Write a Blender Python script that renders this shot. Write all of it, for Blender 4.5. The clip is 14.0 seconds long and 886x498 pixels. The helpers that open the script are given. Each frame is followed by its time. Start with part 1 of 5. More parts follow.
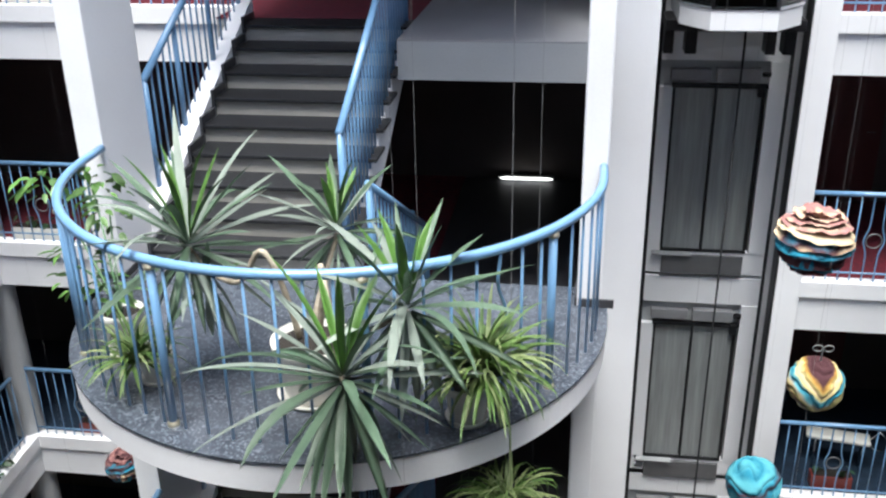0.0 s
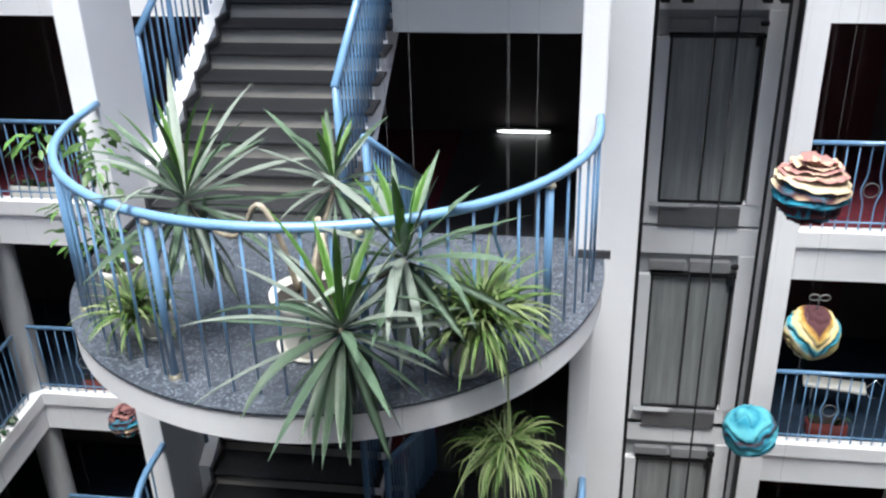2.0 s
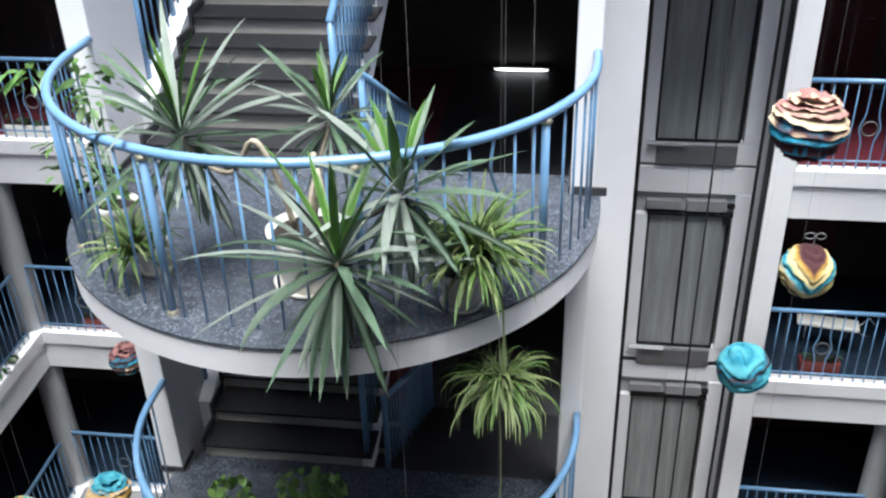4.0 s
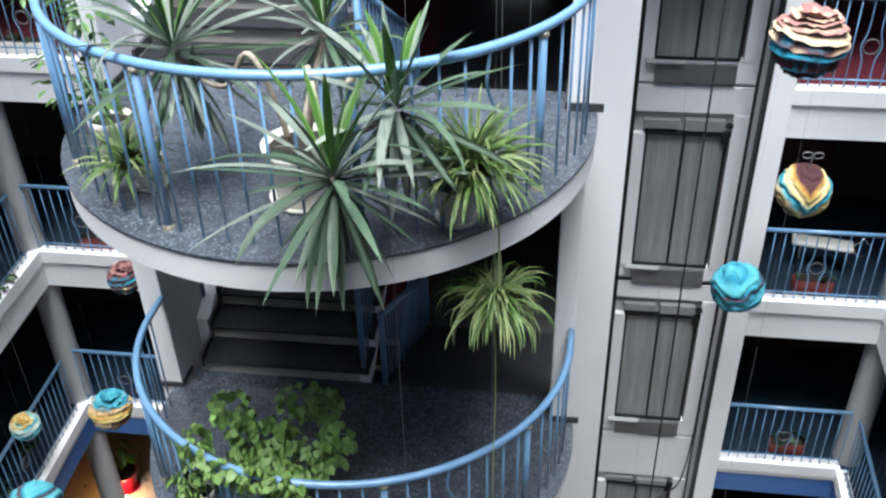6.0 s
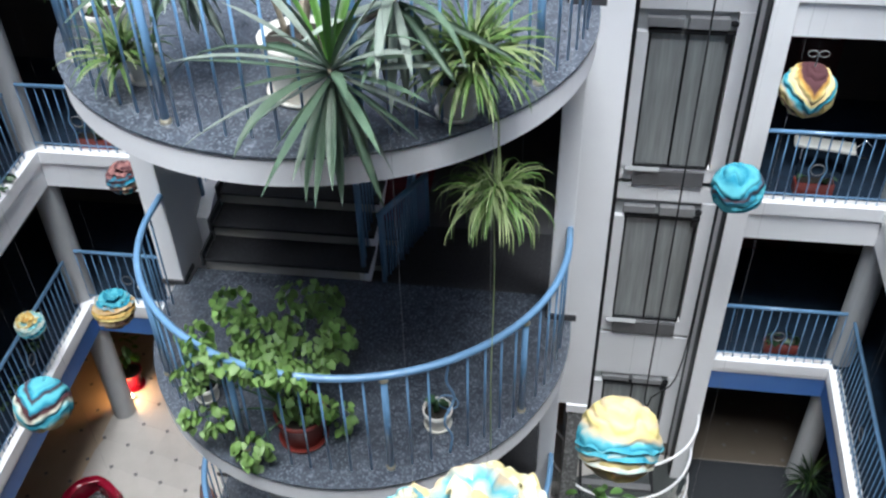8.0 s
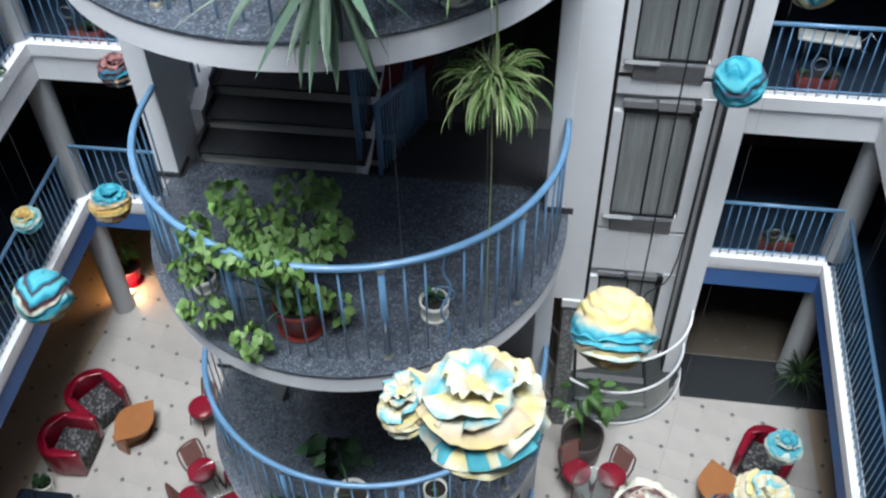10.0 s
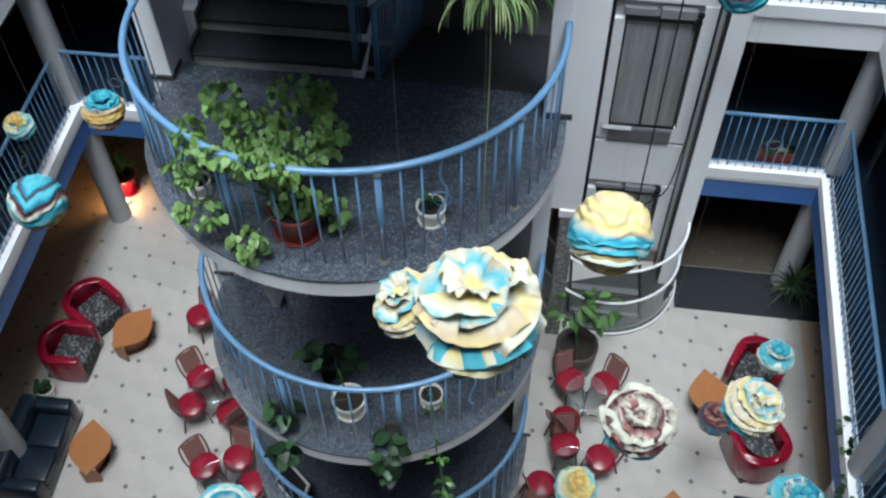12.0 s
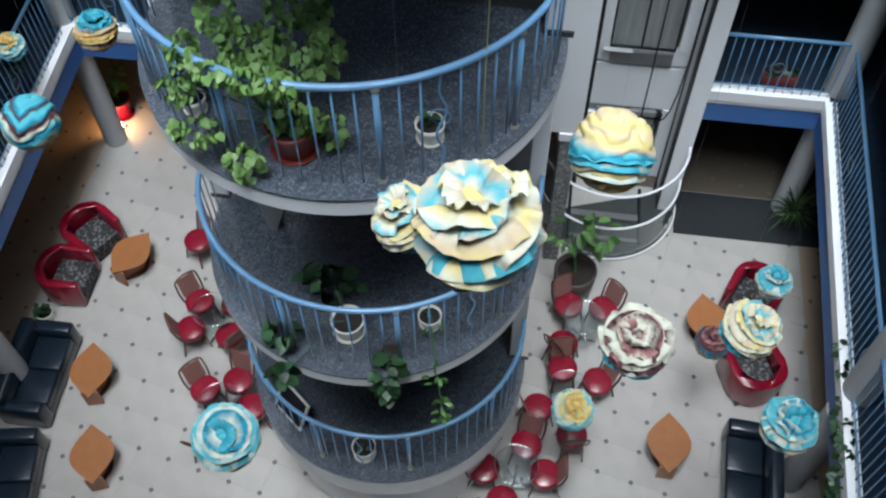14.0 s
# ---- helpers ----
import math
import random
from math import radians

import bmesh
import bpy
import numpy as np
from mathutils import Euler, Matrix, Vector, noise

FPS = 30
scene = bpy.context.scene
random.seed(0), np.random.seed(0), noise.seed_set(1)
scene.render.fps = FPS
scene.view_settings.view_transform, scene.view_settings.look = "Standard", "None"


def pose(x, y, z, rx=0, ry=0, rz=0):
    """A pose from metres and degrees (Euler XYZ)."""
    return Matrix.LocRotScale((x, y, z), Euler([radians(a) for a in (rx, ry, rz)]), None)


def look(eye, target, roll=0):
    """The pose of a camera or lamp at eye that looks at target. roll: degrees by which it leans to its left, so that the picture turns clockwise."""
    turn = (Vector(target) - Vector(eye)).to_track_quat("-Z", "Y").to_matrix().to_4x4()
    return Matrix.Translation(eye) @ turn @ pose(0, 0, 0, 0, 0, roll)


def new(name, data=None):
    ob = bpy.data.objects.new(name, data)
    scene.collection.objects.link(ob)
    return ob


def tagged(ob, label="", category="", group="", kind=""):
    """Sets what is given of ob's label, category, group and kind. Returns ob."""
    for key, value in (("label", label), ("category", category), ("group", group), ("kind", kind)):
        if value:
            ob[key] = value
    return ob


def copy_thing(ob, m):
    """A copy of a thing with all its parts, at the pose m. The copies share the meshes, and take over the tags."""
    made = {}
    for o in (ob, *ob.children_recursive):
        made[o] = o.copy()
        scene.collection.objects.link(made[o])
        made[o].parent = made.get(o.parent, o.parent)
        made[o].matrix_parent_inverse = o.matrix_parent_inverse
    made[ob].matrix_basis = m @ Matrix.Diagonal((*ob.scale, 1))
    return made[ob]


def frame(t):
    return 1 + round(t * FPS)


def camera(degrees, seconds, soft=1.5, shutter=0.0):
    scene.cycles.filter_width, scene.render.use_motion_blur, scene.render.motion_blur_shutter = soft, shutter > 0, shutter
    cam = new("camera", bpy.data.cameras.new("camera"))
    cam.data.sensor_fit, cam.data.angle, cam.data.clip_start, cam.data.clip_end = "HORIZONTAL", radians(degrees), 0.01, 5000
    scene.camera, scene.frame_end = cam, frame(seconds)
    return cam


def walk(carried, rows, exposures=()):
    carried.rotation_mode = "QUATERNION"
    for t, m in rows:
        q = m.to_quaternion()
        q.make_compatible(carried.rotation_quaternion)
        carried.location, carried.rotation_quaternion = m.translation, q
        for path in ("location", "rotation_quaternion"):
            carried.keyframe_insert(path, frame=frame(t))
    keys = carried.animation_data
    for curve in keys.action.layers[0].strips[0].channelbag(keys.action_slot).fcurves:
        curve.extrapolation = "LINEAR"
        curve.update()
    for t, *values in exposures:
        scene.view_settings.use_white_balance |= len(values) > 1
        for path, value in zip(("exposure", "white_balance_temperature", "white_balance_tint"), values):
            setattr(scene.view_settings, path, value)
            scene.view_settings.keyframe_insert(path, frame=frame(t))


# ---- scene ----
cam = camera(49.80, 14.0, soft=2.3, shutter=0.5)
# seconds, eye, tilt from straight down, roll, yaw
PATH = [
    (0.0, 1.574, -5.784, 13.766, 66.00, -1.01, 8.54),
    (0.5, 1.577, -5.789, 13.763, 65.37, -1.22, 8.54),
    (1.0, 1.581, -5.795, 13.760, 64.74, -1.38, 8.54),
    (1.5, 1.584, -5.800, 13.757, 64.08, -1.53, 8.53),
    (2.0, 1.587, -5.806, 13.752, 63.35, -1.62, 8.53),
    (2.5, 1.590, -5.811, 13.747, 62.57, -1.70, 8.52),
    (3.0, 1.594, -5.817, 13.742, 61.73, -1.69, 8.53),
    (5.5, 1.608, -5.848, 13.702, 56.50, -1.53, 8.43),
    (6.0, 1.611, -5.855, 13.691, 55.25, -1.51, 8.44),
    (6.5, 1.613, -5.861, 13.680, 53.94, -1.54, 8.46),
    (7.0, 1.615, -5.868, 13.668, 52.55, -1.51, 8.54),
    (7.5, 1.617, -5.874, 13.654, 51.11, -1.52, 8.60),
    (8.0, 1.619, -5.881, 13.640, 49.58, -1.50, 8.64),
    (10.5, 1.627, -5.915, 13.554, 42.27, -1.16, 8.61),
    (11.0, 1.628, -5.922, 13.534, 41.00, -0.94, 8.57),
    (11.5, 1.628, -5.929, 13.512, 39.76, -0.90, 8.53),
    (12.0, 1.629, -5.936, 13.490, 38.52, -0.91, 8.50),
    (12.5, 1.629, -5.942, 13.466, 37.35, -0.87, 8.49),
    (13.0, 1.629, -5.949, 13.441, 36.16, -0.87, 8.49),
    (13.5, 1.628, -5.956, 13.414, 35.06, -0.82, 8.45),
    (14.0, 1.628, -5.962, 13.387, 34.32, -0.77, 8.45),
]
walk(cam, [(t, pose(x, y, z, 0, 0, yaw) @ pose(0, 0, 0, rx) @ pose(0, 0, 0, 0, 0, roll)) for t, x, y, z, rx, roll, yaw in PATH],
     [(0.0, 1.5, 6100, 6), (8.0, 1.46, 5750, 5), (11.5, 1.24, 5530, 2), (14.0, 1.10, 5460, 2)])

# ---- light ----
world = bpy.data.worlds.new("world")
scene.world = world
world.use_nodes = True
nt = world.node_tree
sky = nt.nodes.new("ShaderNodeTexSky")
sky.sky_type, sky.sun_disc, sky.sun_elevation, sky.sun_rotation = "NISHITA", False, radians(83), radians(180)
sky.air_density, sky.dust_density = 1.0, 4.0
nt.links.new(sky.outputs[0], nt.nodes["Background"].inputs[0])
nt.nodes["Background"].inputs[1].default_value = 0.15
sun = new("sun", bpy.data.lights.new("sun", "SUN"))
sun.data.energy, sun.data.angle, sun.data.color = 3.5, radians(34), (1.0, 0.96, 0.9)
sun.matrix_world = look((-0.4, -5.6, 20), (0, 0.5, 0))

# ---- helpers for building ----
def obj(name, bm, material, parent=None, label="", smooth=False):
    me = bpy.data.meshes.new(name)
    bmesh.ops.recalc_face_normals(bm, faces=bm.faces)
    bm.to_mesh(me)
    bm.free()
    me.materials.append(material)
    if smooth:
        me.polygons.foreach_set("use_smooth", [True] * len(me.polygons))
    ob = new(name, me)
    ob.parent = parent
    if label:
        ob["label"] = label
    return ob


def part(name, bm, material, parent, label="", smooth=False):
    return obj(name, bm, material, parent, label, smooth)


def shared(name, mesh, parent, m, label=""):
    ob = new(name, mesh)
    ob.parent = parent
    ob.matrix_basis = m
    if label:
        ob["label"] = label
    return ob


def empty(name, m=None):
    ob = new(name)
    ob.empty_display_size = 0.1
    if m is not None:
        ob.matrix_basis = m
    return ob


def box(x0, x1, y0, y1, z0, z1, bevel=0.0, bm=None):
    own = bmesh.new()
    bmesh.ops.create_cube(own, size=1)
    for v in own.verts:
        v.co = Vector((x0 + (v.co.x + 0.5) * (x1 - x0), y0 + (v.co.y + 0.5) * (y1 - y0), z0 + (v.co.z + 0.5) * (z1 - z0)))
    if bevel:
        bmesh.ops.bevel(own, geom=own.edges[:], offset=bevel, segments=2, affect="EDGES", profile=0.6)
    return joined(bm, own)


def joined(bm, own):
    if bm is None:
        return own
    made = [bm.verts.new(v.co) for v in own.verts]
    own.verts.index_update()
    for f in own.faces:
        bm.faces.new([made[v.index] for v in f.verts])
    own.free()
    return bm


def prism(poly, z0, z1, bevel=0.0, bm=None):
    own = bmesh.new()
    low = [own.verts.new((x, y, z0)) for x, y in poly]
    high = [own.verts.new((x, y, z1)) for x, y in poly]
    n = len(poly)
    own.faces.new(low[::-1])
    own.faces.new(high)
    for i in range(n):
        own.faces.new((low[i], low[(i + 1) % n], high[(i + 1) % n], high[i]))
    if bevel:
        own.edges.index_update()
        flat = [e for e in own.edges if abs(e.verts[0].co.z - e.verts[1].co.z) < 1e-6]
        bmesh.ops.bevel(own, geom=flat, offset=bevel, segments=2, affect="EDGES", profile=0.6)
    return joined(bm, own)


def tube(points, r, seg=8, bm=None, closed=False):
    own = bmesh.new()
    pts = [Vector(p) for p in points]
    rings = []
    n = len(pts)
    side = None
    for i, p in enumerate(pts):
        a = pts[(i - 1) % n] if closed else pts[max(i - 1, 0)]
        b = pts[(i + 1) % n] if closed else pts[min(i + 1, n - 1)]
        d = (b - a).normalized()
        if side is None:
            side = d.orthogonal().normalized()
        side = (side - d * side.dot(d)).normalized()
        up = d.cross(side)
        rr = r[i] if isinstance(r, (list, tuple)) else r
        rings.append([own.verts.new(p + rr * (math.cos(k * math.tau / seg) * side + math.sin(k * math.tau / seg) * up)) for k in range(seg)])
    for i in range(n if closed else n - 1):
        for k in range(seg):
            j = (i + 1) % n
            own.faces.new((rings[i][k], rings[i][(k + 1) % seg], rings[j][(k + 1) % seg], rings[j][k]))
    if not closed:
        own.faces.new(rings[0][::-1])
        own.faces.new(rings[-1])
    return joined(bm, own)


def lathe(profile, seg=28, bm=None, at=(0, 0, 0)):
    """profile: radius, height pairs from the axis outwards and back; closed on the axis."""
    own = bmesh.new()
    rings = []
    for r, z in profile:
        if r < 1e-6:
            rings.append([own.verts.new((at[0], at[1], at[2] + z))])
        else:
            rings.append([own.verts.new((at[0] + r * math.cos(k * math.tau / seg), at[1] + r * math.sin(k * math.tau / seg), at[2] + z)) for k in range(seg)])
    for a, b in zip(rings, rings[1:]):
        for k in range(seg):
            k2 = (k + 1) % seg
            if len(a) == 1 and len(b) == 1:
                continue
            if len(a) == 1:
                own.faces.new((a[0], b[k], b[k2]))
            elif len(b) == 1:
                own.faces.new((a[k], a[k2], b[0]))
            else:
                own.faces.new((a[k], a[k2], b[k2], b[k]))
    return joined(bm, own)


def structure(ob, label, category):
    return tagged(ob, label, category, kind="structure")


# ---- materials ----
def material(name, color, rough=0.5, metal=0.0, second=None, scale=3.0, fine=60.0, amount=0.5, bump=0.05, speck=None, spread=0.0, spec=0.5, coat=0.0, stretch=None):
    """A surface with large stains and fine grain. second: the colour of the stains; speck: colour, size and share of flecks; stretch: scales the grain along each axis."""
    m = bpy.data.materials.new(name)
    m.use_nodes = True
    t = m.node_tree
    b = t.nodes["Principled BSDF"]
    b.inputs["Roughness"].default_value = rough
    b.inputs["Metallic"].default_value = metal
    b.inputs["Specular IOR Level"].default_value = spec
    b.inputs["Coat Weight"].default_value = coat
    geo = t.nodes.new("ShaderNodeTexCoord")
    big = t.nodes.new("ShaderNodeTexNoise")
    big.inputs["Scale"].default_value, big.inputs["Detail"].default_value = scale, 6
    small = t.nodes.new("ShaderNodeTexNoise")
    small.inputs["Scale"].default_value, small.inputs["Detail"].default_value = fine, 3
    place = geo.outputs["Object"]
    if stretch:
        by = t.nodes.new("ShaderNodeVectorMath")
        by.operation = "MULTIPLY"
        by.inputs[1].default_value = stretch
        t.links.new(place, by.inputs[0])
        place = by.outputs[0]
    for n in (big, small):
        t.links.new(place, n.inputs["Vector"])
    add = t.nodes.new("ShaderNodeMath")
    add.operation = "MULTIPLY_ADD"
    add.inputs[1].default_value = 0.45
    t.links.new(small.outputs[0], add.inputs[0])
    t.links.new(big.outputs[0], add.inputs[2])
    ramp = t.nodes.new("ShaderNodeMapRange")
    ramp.inputs[1].default_value, ramp.inputs[2].default_value = 0.5, 0.95
    ramp.inputs[3].default_value, ramp.inputs[4].default_value = 0.0, amount
    t.links.new(add.outputs[0], ramp.inputs[0])
    mix = t.nodes.new("ShaderNodeMix")
    mix.data_type = "RGBA"
    second = second or tuple(c * 0.72 for c in color)
    mix.inputs[6].default_value, mix.inputs[7].default_value = (*color, 1), (*second, 1)
    t.links.new(ramp.outputs[0], mix.inputs[0])
    out = mix.outputs[2]
    if speck:
        vor = t.nodes.new("ShaderNodeTexVoronoi")
        vor.inputs["Scale"].default_value = 1.0 / speck[1]
        t.links.new(geo.outputs["Object"], vor.inputs["Vector"])
        sep = t.nodes.new("ShaderNodeSeparateColor")
        t.links.new(vor.outputs["Color"], sep.inputs[0])
        cut = t.nodes.new("ShaderNodeMapRange")
        cut.inputs[1].default_value, cut.inputs[2].default_value = 1 - speck[2], 1.0
        t.links.new(sep.outputs[0], cut.inputs[0])
        mix2 = t.nodes.new("ShaderNodeMix")
        mix2.data_type = "RGBA"
        t.links.new(cut.outputs[0], mix2.inputs[0])
        t.links.new(out, mix2.inputs[6])
        mix2.inputs[7].default_value = (*speck[0], 1)
        out = mix2.outputs[2]
    if spread:
        info = t.nodes.new("ShaderNodeObjectInfo")
        hsv = t.nodes.new("ShaderNodeHueSaturation")
        val = t.nodes.new("ShaderNodeMapRange")
        val.inputs[3].default_value, val.inputs[4].default_value = 1 - spread, 1 + spread
        t.links.new(info.outputs["Random"], val.inputs[0])
        t.links.new(val.outputs[0], hsv.inputs["Value"])
        t.links.new(out, hsv.inputs["Color"])
        out = hsv.outputs[0]
    t.links.new(out, b.inputs["Base Color"])
    if bump:
        bp = t.nodes.new("ShaderNodeBump")
        bp.inputs["Strength"].default_value, bp.inputs["Distance"].default_value = bump, 0.01
        t.links.new(add.outputs[0], bp.inputs["Height"])
        t.links.new(bp.outputs[0], b.inputs["Normal"])
    return m


def glass(name, tint=(0.9, 0.95, 0.95), rough=0.02):
    m = bpy.data.materials.new(name)
    m.use_nodes = True
    b = m.node_tree.nodes["Principled BSDF"]
    b.inputs["Base Color"].default_value = (*tint, 1)
    b.inputs["Roughness"].default_value = rough
    b.inputs["Transmission Weight"].default_value = 1.0
    b.inputs["IOR"].default_value = 1.45
    return m


def glow(name, color, strength):
    m = bpy.data.materials.new(name)
    m.use_nodes = True
    b = m.node_tree.nodes["Principled BSDF"]
    b.inputs["Emission Color"].default_value = (*color, 1)
    b.inputs["Emission Strength"].default_value = strength
    return m


WHITE = material("white_paint", (0.85, 0.85, 0.87), 0.6, second=(0.76, 0.75, 0.77), scale=1.2, bump=0.08, amount=0.6)
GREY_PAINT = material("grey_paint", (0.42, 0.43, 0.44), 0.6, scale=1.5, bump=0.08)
BLUE_RAIL = material("blue_enamel", (0.15, 0.28, 0.46), 0.3, second=(0.11, 0.22, 0.37), scale=6, bump=0.03, coat=0.2)
BLUE_BAND = material("blue_band_paint", (0.07, 0.17, 0.45), 0.5, scale=2, bump=0.05)
GRANITE = material("dark_granite", (0.066, 0.076, 0.095), 0.15, second=(0.034, 0.04, 0.052), scale=10, fine=55, bump=0.03, amount=0.9, spec=0.8, speck=((0.14, 0.156, 0.185), 0.013, 0.36))
TREAD = material("stair_tread_stone", (0.02, 0.0205, 0.023), 0.45, spec=0.28, scale=6, bump=0.03, speck=((0.04, 0.04, 0.044), 0.01, 0.3))
RISER = material("stair_riser_stone", (0.48, 0.455, 0.405), 0.5, scale=4, bump=0.03)
NOSING = material("granite_nosing", (0.045, 0.045, 0.05), 0.4, scale=6)
# near-black so the unseen undersides bounce little light onto the floors below
SOFFIT = material("bounce_cutting_soffit", (0.05, 0.05, 0.052), 0.7, scale=2)
# one hall floor in two tones: shaded for lower levels, lit for the top
HALL_SHADED = material("shaded_hall_floor", (0.06, 0.06, 0.064), 0.5, scale=1.5)
HALL_LIT = material("lit_hall_floor", (0.3, 0.3, 0.31), 0.5, scale=1.5)
CARPET = material("red_carpet", (0.16, 0.012, 0.025), 0.95, second=(0.06, 0.01, 0.02), scale=14, fine=180, bump=0.25, amount=0.9)
BLUE_CARPET = material("dark_blue_carpet", (0.008, 0.025, 0.052), 0.95, second=(0.005, 0.012, 0.026), scale=10, fine=180, bump=0.25, amount=0.8)
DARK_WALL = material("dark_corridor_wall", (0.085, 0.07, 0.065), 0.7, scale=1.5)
DARK_DOOR = material("dark_red_door", (0.09, 0.015, 0.018), 0.5, scale=3)
CEIL = material("ceiling_paint", (0.32, 0.31, 0.3), 0.8, scale=1.5)
TILE = material("cream_floor_tile", (0.435, 0.41, 0.385), 0.32, second=(0.355, 0.33, 0.305), scale=2.2, fine=40, bump=0.02, amount=0.7, spread=0.02)
# tan tile; on the right side the tan also stands for shade on cream
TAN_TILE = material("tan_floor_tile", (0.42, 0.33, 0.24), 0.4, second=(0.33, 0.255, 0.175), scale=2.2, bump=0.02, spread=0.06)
# darker copy of the tan tile, holds the shade under the rear gallery
SHADED_TILE = material("shaded_floor_tile", (0.1, 0.082, 0.064), 0.4, second=(0.07, 0.056, 0.042), scale=2.2, bump=0.02, spread=0.06)
GROUT = material("grey_grout", (0.44, 0.43, 0.42), 0.9, scale=10)
INSET = material("dark_tile_inset", (0.13, 0.125, 0.13), 0.35, scale=12)
BLACK = material("black_metal", (0.012, 0.012, 0.014), 0.45, metal=0.3, scale=8)
STEEL = material("brushed_steel_door", (0.37, 0.385, 0.385), 0.42, metal=0.2, second=(0.17, 0.18, 0.18), scale=9, fine=40, bump=0.02, amount=0.8, stretch=(1.0, 1.0, 0.06))
GREY_METAL = material("grey_galvanised_metal", (0.2, 0.2, 0.208), 0.5, metal=0.5, scale=7)
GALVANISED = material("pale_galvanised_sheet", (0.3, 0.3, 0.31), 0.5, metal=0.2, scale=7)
CHROME = material("polished_steel", (0.75, 0.76, 0.78), 0.15, metal=1.0, scale=4, bump=0.0)
BRASS = material("pale_brass", (0.72, 0.66, 0.5), 0.3, metal=0.8, scale=8)
GLASS = glass("clear_glass")
CABIN_GLASS = glass("greenish_glass", (0.75, 0.88, 0.84))
RED_LEATHER = material("red_leather", (0.2, 0.004, 0.02), 0.25, second=(0.13, 0.003, 0.012), scale=5, bump=0.05, coat=0.3)
RED_SEAT = material("red_vinyl_seat", (0.22, 0.006, 0.024), 0.27, second=(0.15, 0.005, 0.015), scale=6, bump=0.04, coat=0.2)
NAVY_LEATHER = material("navy_leather", (0.006, 0.012, 0.022), 0.28, second=(0.01, 0.017, 0.028), scale=5, bump=0.06, coat=0.2)
PATTERN = material("black_grey_patterned_fabric", (0.008, 0.007, 0.008), 0.7, second=(0.03, 0.03, 0.032), scale=9, fine=16, bump=0.1, speck=((0.17, 0.168, 0.175), 0.035, 0.35))
TABLE_WOOD = material("orange_brown_wood", (0.33, 0.135, 0.045), 0.38, second=(0.25, 0.095, 0.03), scale=5, fine=30, bump=0.02)
CHAIR_WOOD = material("dark_brown_wood", (0.11, 0.045, 0.028), 0.4, scale=8, bump=0.02)
MESH_BACK = material("pinkish_brown_chair_back", (0.27, 0.14, 0.12), 0.6, scale=10, fine=150)
POT_WHITE = material("white_ceramic", (0.78, 0.76, 0.7), 0.35, scale=6, bump=0.03)
POT_RED = material("red_brown_plastic_pot", (0.18, 0.03, 0.022), 0.4, scale=6, bump=0.03)
POT_DARK = material("dark_glazed_pot", (0.07, 0.055, 0.05), 0.35, scale=6)
SOIL = material("dark_potting_soil", (0.018, 0.014, 0.011), 0.95, scale=20, fine=120, bump=0.6)
YUCCA = material("yucca_leaf_green", (0.1, 0.165, 0.105), 0.42, second=(0.21, 0.29, 0.2), scale=4, fine=30, bump=0.05, spread=0.25)
YUCCA_NEW = material("fresh_yucca_leaf_green", (0.1, 0.22, 0.045), 0.4, second=(0.16, 0.3, 0.06), scale=4, bump=0.05, spread=0.2)
YUCCA_PALE = material("pale_underside_yucca_leaf", (0.33, 0.38, 0.33), 0.55, second=(0.25, 0.31, 0.25), scale=5, bump=0.05, spread=0.15)
SPIDER = material("spider_plant_green", (0.09, 0.19, 0.04), 0.45, second=(0.2, 0.3, 0.09), scale=9, bump=0.03, amount=0.9)
SPIDER_PALE = material("pale_spider_plant_leaf", (0.36, 0.42, 0.2), 0.5, second=(0.15, 0.24, 0.07), scale=9, bump=0.03, amount=0.8)
HEART = material("heart_leaf_green", (0.29, 0.5, 0.12), 0.4, second=(0.4, 0.6, 0.22), scale=10, bump=0.04, spread=0.35)
IVY = material("mid_green_leaf", (0.1, 0.21, 0.05), 0.4, second=(0.16, 0.29, 0.08), scale=10, bump=0.04, spread=0.3)
DARK_LEAF = material("dark_ivy_green", (0.035, 0.085, 0.035), 0.4, second=(0.06, 0.13, 0.05), scale=10, bump=0.04, spread=0.3)
STEM = material("tan_bare_stem", (0.4, 0.35, 0.27), 0.75, second=(0.15, 0.12, 0.085), scale=22, fine=90, amount=0.9, bump=0.4)
PEBBLE = material("grey_pebble_cladding", (0.2, 0.2, 0.2), 0.8, second=(0.09, 0.09, 0.09), scale=14, fine=50, bump=0.5, speck=((0.4, 0.4, 0.4), 0.03, 0.5))
STRING = material("pale_string", (0.22, 0.22, 0.22), 0.8, scale=5)
LAMP_ON = glow("lit_tube", (1.0, 0.97, 0.92), 1.2)
LAMP_WARM = glow("warm_spot", (1.0, 0.78, 0.45), 8.0)

# ---- plan ----
LEVELS = (2.92, 5.92, 8.92, 11.92)         # gallery floors
LANDINGS = (1.90, 4.79, 7.72, 10.70)       # round balconies
BACK, FRONT, SIDE = 4.5, -6.15, 5.88       # edges of the open court
# unseen roof height, raised so less sky reaches the lower landings
TOP = 18.6


def side_x(y):
    """The side galleries' edge: the court narrows slightly towards the front."""
    return SIDE - 0.045 * (BACK - y)


def back_y(s):
    """The rear gallery's edge: on the left it stands a little further back."""
    return BACK if s > 0 else BACK + 0.10


# ---- ground ----
structure(obj("ground_floor", box(-10, 10, -10, 10, -0.35, -0.012), GROUT), "grey grout bed of the tiled lobby floor", "floor")

